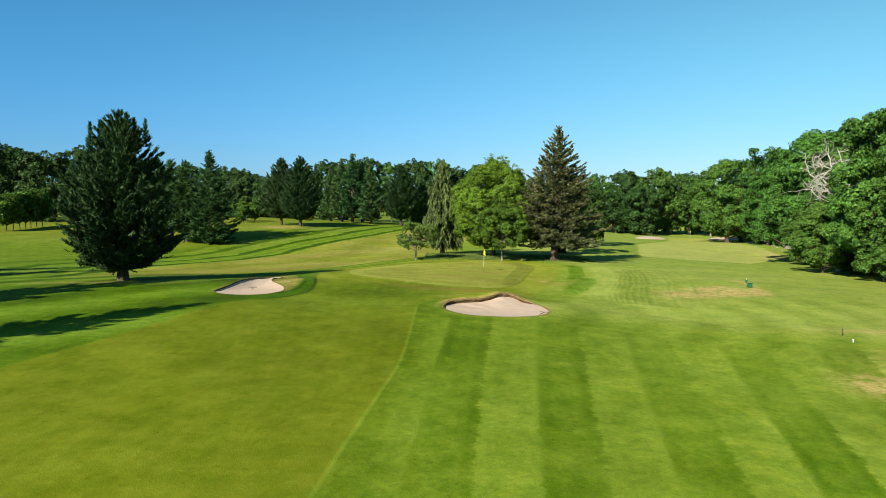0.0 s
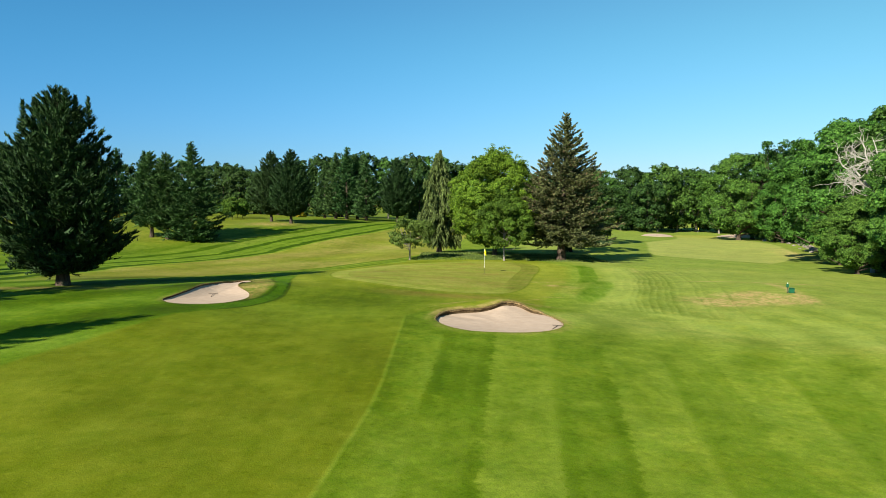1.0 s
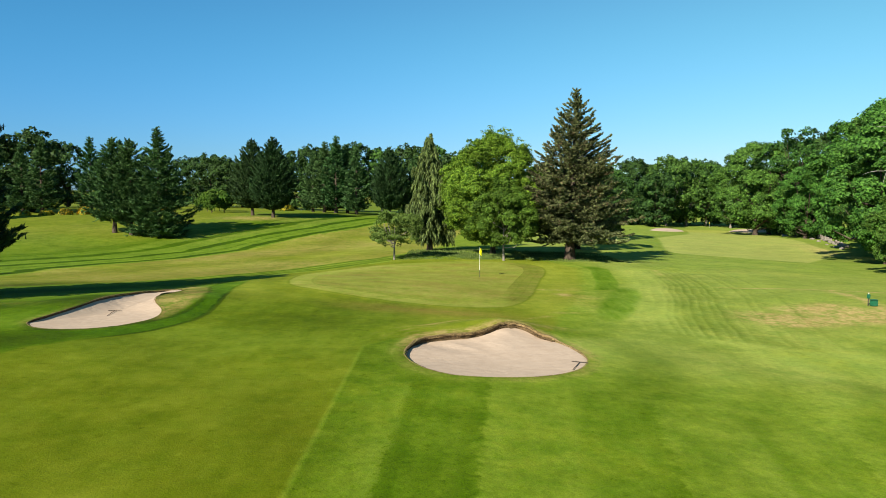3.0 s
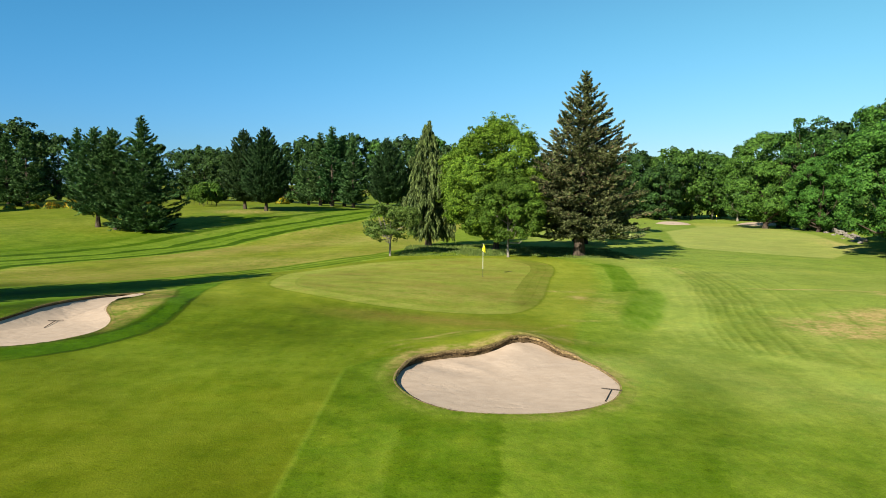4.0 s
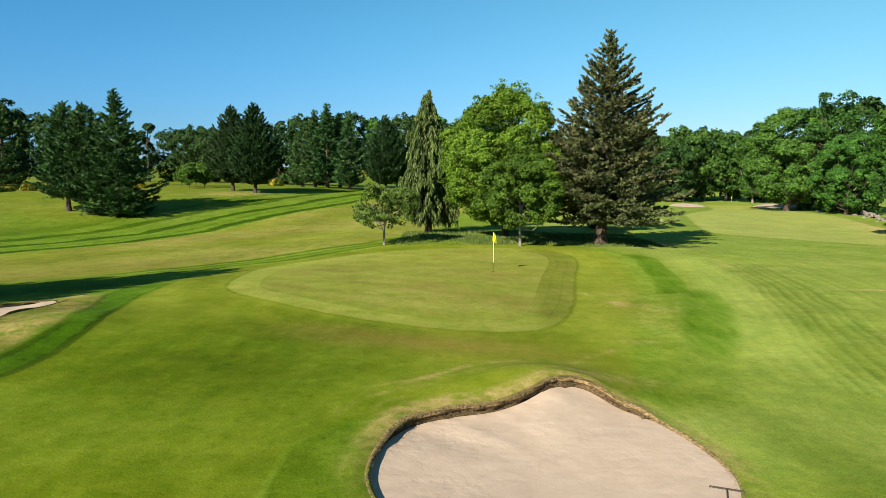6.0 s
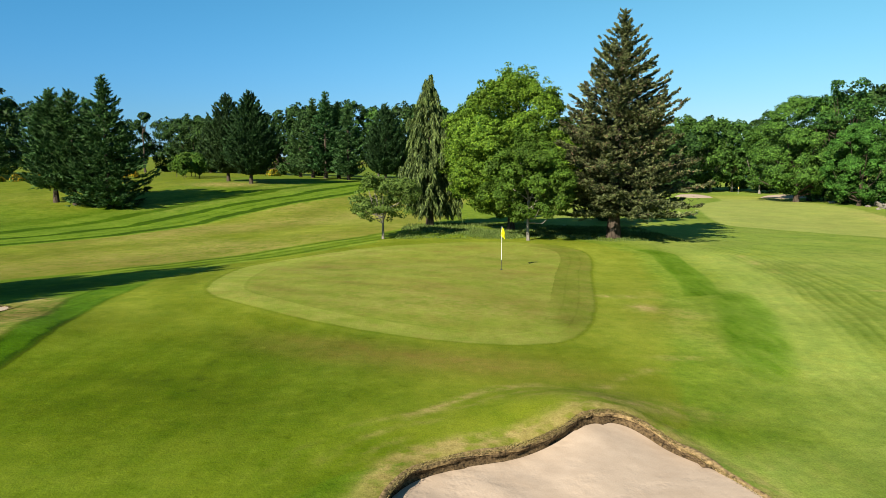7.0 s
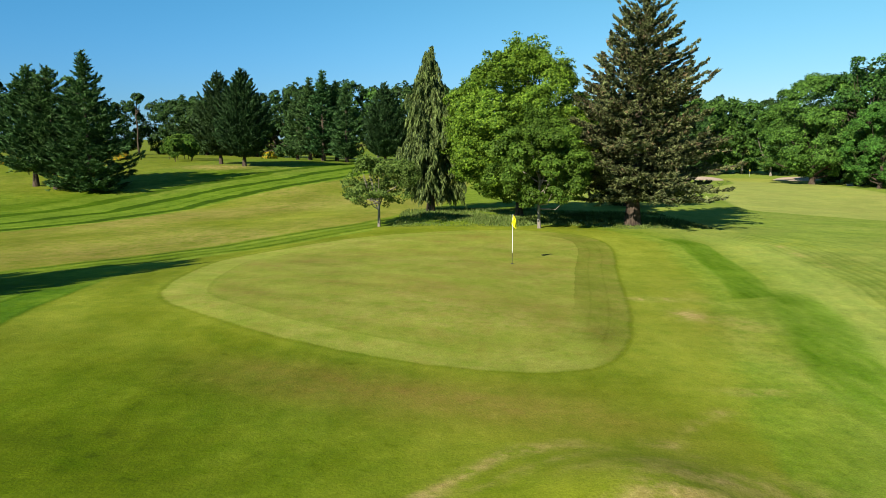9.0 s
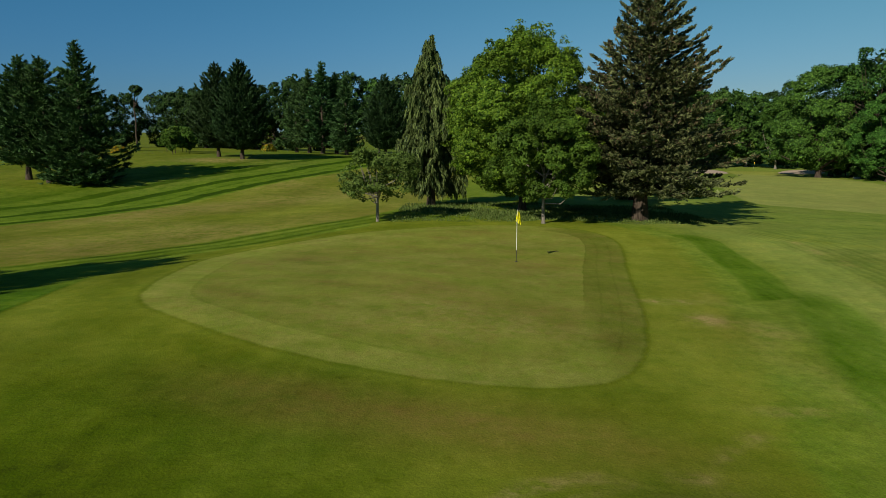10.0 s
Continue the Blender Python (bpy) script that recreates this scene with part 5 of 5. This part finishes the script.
for i, (tx, ty, s) in enumerate(((61.5, 212, 0.92), (74.5, 217, 0.94), (79, 211, 0.80))):
    again(far_a, tx, ty, 50 + 97 * i, s, label="large tree on a bare pale trunk closing the fairway", group="far wood")
for i, (tx, ty, s) in enumerate(((17.5, 104, 0.60), (25.5, 130, 0.62))):
    again(far_b, tx, ty, 50 + 97 * i, s, label="green tree standing behind the brown spruce", group="green-side trees")
FAR_RIGHT = ((62, 296, 1.1), (74, 300, 1.15), (87, 298, 1.15), (99, 288, 1.15), (50, 228, 0.85), (80, 312, 1.15), (48, 290, 1), (111, 280, 1.15), (36, 286, 0.95), (88, 206, 0.85), (94, 200, 0.85), (50, 210, 0.74), (44, 214, 0.66), (38, 222, 0.68), (32, 228, 0.75), (92, 226, 0.9), (26, 236, 0.8))
FAR_BACK = ((-26, 213, 1), (-33, 216, 1), (-39, 211, 0.98), (-46, 218, 0.92), (-52, 222, 0.78), (-19, 216, 1), (-12, 214, 1.02), (-5, 217, 1), (2, 215, 0.98), (9, 220, 1), (17, 226, 0.95))
FAR_LEFT = ((-59, 230, 0.72), (-55, 226, 0.66), (-63, 234, 0.74), (-72, 240, 0.84), (-80, 246, 0.9), (-68, 244, 0.84), (-76, 252, 0.9), (-84, 256, 0.98), (-92, 258, 0.95), (-101, 250, 0.9), (-108, 240, 0.95), (-116, 226, 1), (-124, 214, 1), (-92, 170, 1), (-99, 166, 0.95), (-112, 170, 1.1), (-120, 190, 1.1), (-130, 200, 1.1), (-112, 168, 0.9))
for i, (tx, ty, s) in enumerate(FAR_RIGHT + FAR_BACK + FAR_LEFT):
    again(far_b if tx < -20 or i % 2 else far_a, tx, ty, 83 * i, s, s * (0.93 + 0.13 * ((i * 53) % 11) / 11), label="large dark green tree in the far wood", group="far wood")
# a lopped tree with one leafy top, standing over the far left wood
lopped = broadleaf("lopped_tree", 17.2, 1.7, 13.2, 60, 22, 0.5, L_FAR, BARK, 0.28, 141, puff=0.26, lobes=9, lobe=0.5, rough=0.25)
plant(lopped, -86.5, 228, 0, label="lopped dark tree with a single leafy top", group="far wood")
# young planted trees on thin stems, far left
sap = broadleaf("sapling", 5.6, 2.1, 1.5, 110, 22, 0.5, L_YOUNG, BARK, 0.08, 121, puff=0.2, lobes=12, lobe=0.4, rough=0.12)
plant(sap, -47.5, 157, 0, 0.7, label="slim planted tree in a row", group="planted rows")
SAP = [(-53, 170), (-45.8, 160), (-56, 175), (-51, 172), (-48, 166), (-49.5, 163), (-54.5, 179)] + [(-84 - 0.3 * k, 127 + 2.4 * k) for k in range(8)]
for i, (tx, ty) in enumerate(SAP):
    again(sap, tx, ty, 71 * i, 0.66 + 0.25 * ((i * 29) % 7) / 7 + (0.5 if i > 6 else 0), label="slim planted tree in a row", group="planted rows")


def dead_tree(x, y, s):
    """A bleached, leafless crown standing out of the wood."""
    rng = np.random.default_rng(7)
    top = empty("dead_tree", 0, 0, 0)
    tubes = [tube([(0, 0, -0.3), (0.1, 0.1, 4), (-0.3, 0.0, 8), (-0.2, 0.2, 10.5)], (0.36, 0.28, 0.2, 0.12), 8)]

    def grow(p, d, ln, r, lev):
        pts, cur, dd = [p], p, d
        for _ in range(4):
            dd = unit(dd + rng.normal(0, 0.28, 3))
            cur = cur + dd * ln / 4
            pts.append(cur)
        tubes.append(tube(pts, np.linspace(r, r * 0.4, 5), 4))
        if lev < 3:
            for _ in range(4 if lev < 1 else 3):
                k = rng.integers(1, 5)
                grow(pts[k], unit(dd + rng.normal(0, 0.75, 3)), ln * 0.62, r * 0.5, lev + 1)

    for k in range(9):
        a = 0.7 + k * 2.4 + rng.uniform(-0.4, 0.4)
        grow(np.array([-0.2, 0.1, 5.5 + 0.55 * k]), unit(np.array([math.cos(a), math.sin(a), 0.9 + 0.1 * k])), 6.2 - 0.3 * k, 0.17, 0)
    join_tubes("branchwork", tubes, DEAD_WOOD, top)
    return plant(top, x, y, 0, s, label="leafless dead tree with bleached grey branches", group="right wood")


dead_tree(46.0, 81.2, 0.97)
dead_tree(45.2, 69.5, 0.62)


# ---------------------------------------------------------------- small things
WHITE = plain_mat("white_paint", (0.78, 0.77, 0.72), 0.4, 0.4, 0.08)
RAKE_WOOD = plain_mat("weathered_dark_wood", (0.055, 0.043, 0.032), 0.85, 0.15, 0.3)
DARK = plain_mat("dark_metal", (0.03, 0.03, 0.028), 0.5, 0.4, 0.3)
YELLOW = plain_mat("yellow_cloth", (0.88, 0.82, 0.02), 0.8, 0.2, 0.12, 8.0)
BIN_GREEN = plain_mat("green_plastic", (0.010, 0.095, 0.045), 0.4, 0.5, 0.2, 6.0)
PALE_STONE = plain_mat("pale_stone", (0.34, 0.31, 0.26), 0.9, 0.2, 0.3, 4.0)
STONE = plain_mat("grey_stone", (0.20, 0.175, 0.14), 0.9, 0.2, 0.4, 4.0)


def cyl(bm, p, q, r1, r2, seg=10):
    d = Vector(q) - Vector(p)
    m = Matrix.Translation((Vector(p) + Vector(q)) / 2) @ d.to_track_quat("Z", "Y").to_matrix().to_4x4()
    bmesh.ops.create_cone(bm, cap_ends=True, segments=seg, radius1=r1, radius2=r2, depth=d.length, matrix=m)


def box(bm, c, size, rz=0.0, bevel=0.0):
    g = bmesh.ops.create_cube(bm, size=1.0, matrix=pose(*c, 0, 0, rz) @ Matrix.Diagonal((*size, 1)))
    if bevel:
        es = list({e for v in g["verts"] for e in v.link_edges})
        bmesh.ops.bevel(bm, geom=es, offset=bevel, segments=2, affect="EDGES")


def flagstick(x, y, h, label):
    top = empty("flagstick", x, y, gzf(x, y))
    tagged(top, label, "flagstick")
    bm = bmesh.new()
    cyl(bm, (0, 0, 0.5), (0, 0, h), 0.011, 0.009)
    part("pole", bm, WHITE, top, "white upper pole")
    bm = bmesh.new()
    cyl(bm, (0, 0, -0.1), (0, 0, 0.5), 0.013, 0.012)
    part("lower_pole", bm, DARK, top, "dark lower pole")
    # limp cloth hanging in folds
    bm = bmesh.new()
    rows = []
    for j in range(9):
        z = h - 0.03 - 0.055 * j
        wd = 0.09 + 0.12 * math.sin(min(1, j / 6) * 1.5)
        rows.append([bm.verts.new((wd * i / 6 - 0.5 * wd * (j / 14), 0.05 * math.sin(i * 2.1 + j * 0.4) * (i / 6 + 0.2), z - 0.07 * (i / 6) * (1 + 0.2 * j))) for i in range(7)])
    for j in range(8):
        for i in range(6):
            bm.faces.new((rows[j][i], rows[j][i + 1], rows[j + 1][i + 1], rows[j + 1][i]))
    bmesh.ops.solidify(bm, geom=bm.faces[:], thickness=0.008)
    part("flag", bm, YELLOW, top, "limp yellow flag")
    return top


flagstick(3.72, 67.9, 2.2, "white flagstick with a limp yellow flag in the putting green")
flagstick(68.0, 197.0, 2.2, "distant flagstick with a yellow flag on the far green")
bm = bmesh.new()
bmesh.ops.create_cone(bm, cap_ends=True, segments=20, radius1=0.06, radius2=0.06, depth=0.02)
hole = part("hole_cup", bm, DARK, None)
hole.matrix_basis = pose(3.72, 67.9, gzf(3.72, 67.9) + 0.0)
tagged(hole, "dark hole cup at the foot of the flagstick", "hole")


def sand_rake(x, y, z, rz, tilt):
    top = empty("bunker_rake", x, y, z)
    top.matrix_basis = pose(x, y, z, tilt, 0, rz)
    tagged(top, "dark bunker rake lying on the sand", "rake")
    bm = bmesh.new()
    cyl(bm, (0, 0, 0.03), (0, -1.35, 0.03), 0.013, 0.012)
    part("handle", bm, RAKE_WOOD, top)
    bm = bmesh.new()
    box(bm, (0, 0, 0.035), (0.56, 0.022, 0.02))
    head = part("head", bm, RAKE_WOOD, top)
    for k in range(9):
        bm = bmesh.new()
        cyl(bm, (0, 0, 0.035), (0, 0.01, -0.04), 0.006, 0.003, 5)
        ob = part("tine", bm, DARK, head)
        ob.location.x = -0.28 + 0.07 * k
    return top


sand_rake(6.27, 41.45, gzf(6.27, 41.45) - 0.035, -20, -2.4)
sand_rake(-13.5, 48.1, left_low - 0.075, 14, 0)


def rim_grass(loop, n, seed, label):
    """Dry tufts that hang over a bunker's far edge."""
    rng = np.random.default_rng(seed)
    mid = loop.mean(axis=0)
    i = rng.integers(0, len(loop), n)
    back = np.clip((loop[i, 1] - mid[1]) / 3 + 0.45, 0.08, 1)
    i = i[rng.uniform(0, 1, n) < back]
    n = len(i)
    inward = unit(mid - loop[i])
    k = rng.uniform(0, 1, (n, 1))
    p = loop[i] * k + loop[(i + 1) % len(loop)] * (1 - k) - inward * rng.uniform(-0.08, 0.06, (n, 1))
    hgt = rng.uniform(0.02, 0.05, n) * (0.35 + 0.65 * np.clip((p[:, 1] - mid[1]) / 3, 0, 1))
    d = unit(np.column_stack([inward * 0.8, np.full(n, 0.45)]) + rng.normal(0, 0.45, (n, 3)))
    c = np.column_stack([p, turf_z(p[:, 0], p[:, 1]) + 0.015]) + d * (hgt / 2)[:, None]
    w = unit(np.cross(d, spread(rng, n))) * 0.005
    tagged(leaves("rim_grass", c, d * (hgt / 2)[:, None], w, L_STRAW, None, tri=True), label, "grass", kind="stuff")


rim_grass(BUNKER_MAIN, 16000, 3, "dry straw-coloured tufts along the bunker edge")
rim_grass(BUNKER_LEFT, 5000, 4, "dry straw-coloured tufts along the shaded bunker edge")


def tee_box(x, y):
    """Ball-washer stand with its green litter bin."""
    top = empty("tee_stand", x, y, gzf(x, y), 0, 0.62)
    tagged(top, "green ball washer and litter bin beside the worn tee", "litter bin")
    bm = bmesh.new()
    box(bm, (0.12, 0, 0.26), (0.52, 0.40, 0.50), 10, 0.04)
    bin_body = part("bin", bm, BIN_GREEN, top, "green plastic bin")
    bm = bmesh.new()
    box(bm, (0.12, 0, 0.535), (0.56, 0.44, 0.05), 10, 0.02)
    part("lid", bm, BIN_GREEN, bin_body)
    bm = bmesh.new()
    cyl(bm, (-0.32, 0.05, -0.1), (-0.32, 0.05, 0.95), 0.035, 0.03)
    part("post", bm, DARK, top, "dark post")
    bm = bmesh.new()
    box(bm, (-0.32, 0.03, 0.82), (0.20, 0.22, 0.36), 10, 0.03)
    washer = part("ball_washer", bm, BIN_GREEN, top)
    bm = bmesh.new()
    cyl(bm, (-0.32, 0.03, 1.0), (-0.32, 0.03, 1.12), 0.02, 0.03)
    part("plunger", bm, WHITE, washer, "white plunger knob")
    return top


tee_box(23.8, 53.7)


def marker(x, y, h, mat, label):
    top = empty("tee_marker", x, y, gzf(x, y))
    tagged(top, label, "marker post")
    bm = bmesh.new()
    cyl(bm, (0, 0, -0.1), (0, 0, h), 0.02, 0.02)
    part("post", bm, mat, top)
    bm = bmesh.new()
    bmesh.ops.create_uvsphere(bm, u_segments=10, v_segments=6, radius=0.035, matrix=Matrix.Translation((0, 0, h)))
    part("cap", bm, mat, top)


marker(21.3, 36.2, 0.35, DARK, "short dark post beside the tee")
marker(20.9, 34.5, 0.12, WHITE, "low white tee marker in the grass")

bm = bmesh.new()
cyl(bm, (-0.26, -0.08, 0.015), (0.26, 0.1, 0.02), 0.013, 0.008, 6)
cyl(bm, (0.1, 0.03, 0.02), (0.3, -0.06, 0.04), 0.012, 0.006, 5)
twig = part("fallen_twig", bm, BARK, None)
twig.matrix_basis = pose(5.6, 70.6, gzf(5.6, 70.6) + 0.02)
tagged(twig, "short dark twig lying on the putting green", "twig")


def rock(bm, c, s, seed, flat=0.65):
    """One irregular stone round the point c."""
    g = bmesh.ops.create_icosphere(bm, subdivisions=1, radius=s, matrix=Matrix.Translation(c))
    for v in g["verts"]:
        d = v.co - Vector(c)
        d *= 1 + 0.45 * noise.noise(d * 1.4 / s + Vector((seed, 0, 0)))
        d.z *= flat
        v.co = Vector(c) + d


def stone_wall():
    """A tumbled field wall on the bare bank below the wood, with a few stones fallen from it."""
    rng = random.Random(4)
    bm = bmesh.new()
    for k in range(210):
        t = rng.random()
        y = 124 + 26 * t
        x = 62.3 + 0.345 * (y - 124) + rng.uniform(-0.28, 0.28)
        tall = 0.35 + 0.45 * abs(math.sin(y * 0.37)) * (0.4 + 0.6 * t)
        rock(bm, (x, y, gzf(x, y) + rng.uniform(0.02, tall)), rng.uniform(0.16, 0.34), k)
    wall = part("stone_wall", bm, STONE, None)
    tagged(wall, "tumbled grey field wall on the bank below the oaks", "wall")
    for k, (x, y, s) in enumerate(((69.2, 157.5, 0.75), (61.6, 126, 0.4), (63.2, 131.5, 0.35), (66.0, 139.5, 0.4), (68.0, 145.5, 0.5), (60.6, 122.4, 0.45))):
        bm = bmesh.new()
        rock(bm, (0, 0, 0), s, k + 0.5, 0.5)
        ob = part("boulder", bm, PALE_STONE if k == 0 else STONE, None)
        ob.matrix_basis = pose(x, y, gzf(x, y) + 0.15 * s, 0, 0, 40 * k)
        ob.scale = (1.7 if k == 0 else 1.0, 1, 1)
        tagged(ob, "pale slab of rock at the foot of the oaks" if k == 0 else "weathered grey stone on the bare bank", "stone", "bank stones")


stone_wall()


def gorse(x, y, s, seed):
    rng = np.random.default_rng(seed)
    top = empty("gorse_bush", 0, 0, 0)
    n = 1500
    q = spread(rng, n)
    q[:, 2] = np.abs(q[:, 2])
    lump = 1 + 0.2 * np.sin(4 * np.arctan2(q[:, 1], q[:, 0]) + seed)
    c = q * (np.array([2.6, 1.8, 2.0]) * (0.7 + 0.3 * rng.uniform(0, 1, (n, 1)))) * lump[:, None]
    a = unit(np.cross(q, spread(rng, n)))
    b = np.cross(q + 0.3 * spread(rng, n), a)
    pick = rng.uniform(0, 1, n) < 0.6
    leaves("flowers", c[pick], a[pick] * 0.26, b[pick] * 0.2, L_GORSE, top, "dense yellow flowers")
    leaves("twigs", c[~pick], a[~pick] * 0.3, b[~pick] * 0.14, L_OAK, top)
    plant(top, x, y, seed * 40, s, label="gorse bush in full yellow flower", category="bush", group="gorse")


for i, (tx, ty) in enumerate(((-79, 153), (-76, 154.5), (-73, 156), (-70.5, 158), (-64, 172), (-40, 190), (-82, 151))):
    gorse(tx, ty, 0.5 + 0.12 * (i % 3), i + 1)


def long_grass():
    """Uncut grass under the trees behind the green."""
    rng = np.random.default_rng(17)
    n = 34000
    x = rng.uniform(-3, 18, n)
    y = 81.6 + 0.9 * nnoise(x, 0 * x, 1.3, 2.0) + 0.05 * np.abs(x - 6) + rng.uniform(0, 1, n) ** 1.3 * 13
    ok = nnoise(x, y, 1.7, 3.0) + rng.uniform(-0.5, 0.9, n) > 0
    x, y = x[ok], y[ok]
    n = len(x)
    z = gz(x, y)
    hgt = rng.uniform(0.07, 0.24, n) * step(y, 80.5, 83.5) * (1 + 0.4 * nnoise(x, y, 2.3, 1.0))
    d = unit(np.stack([rng.normal(0, 0.35, n), rng.normal(0, 0.35, n), np.ones(n)], 1))
    c = np.stack([x, y, z], 1) + d * (hgt / 2)[:, None]
    w = unit(np.cross(d, spread(rng, n))) * 0.035
    ob = leaves("long_grass", c, d * (hgt / 2)[:, None], w, L_GRASS, None, tri=True)
    tagged(ob, "uncut pale green grass under the trees", "grass", kind="stuff")


long_grass()
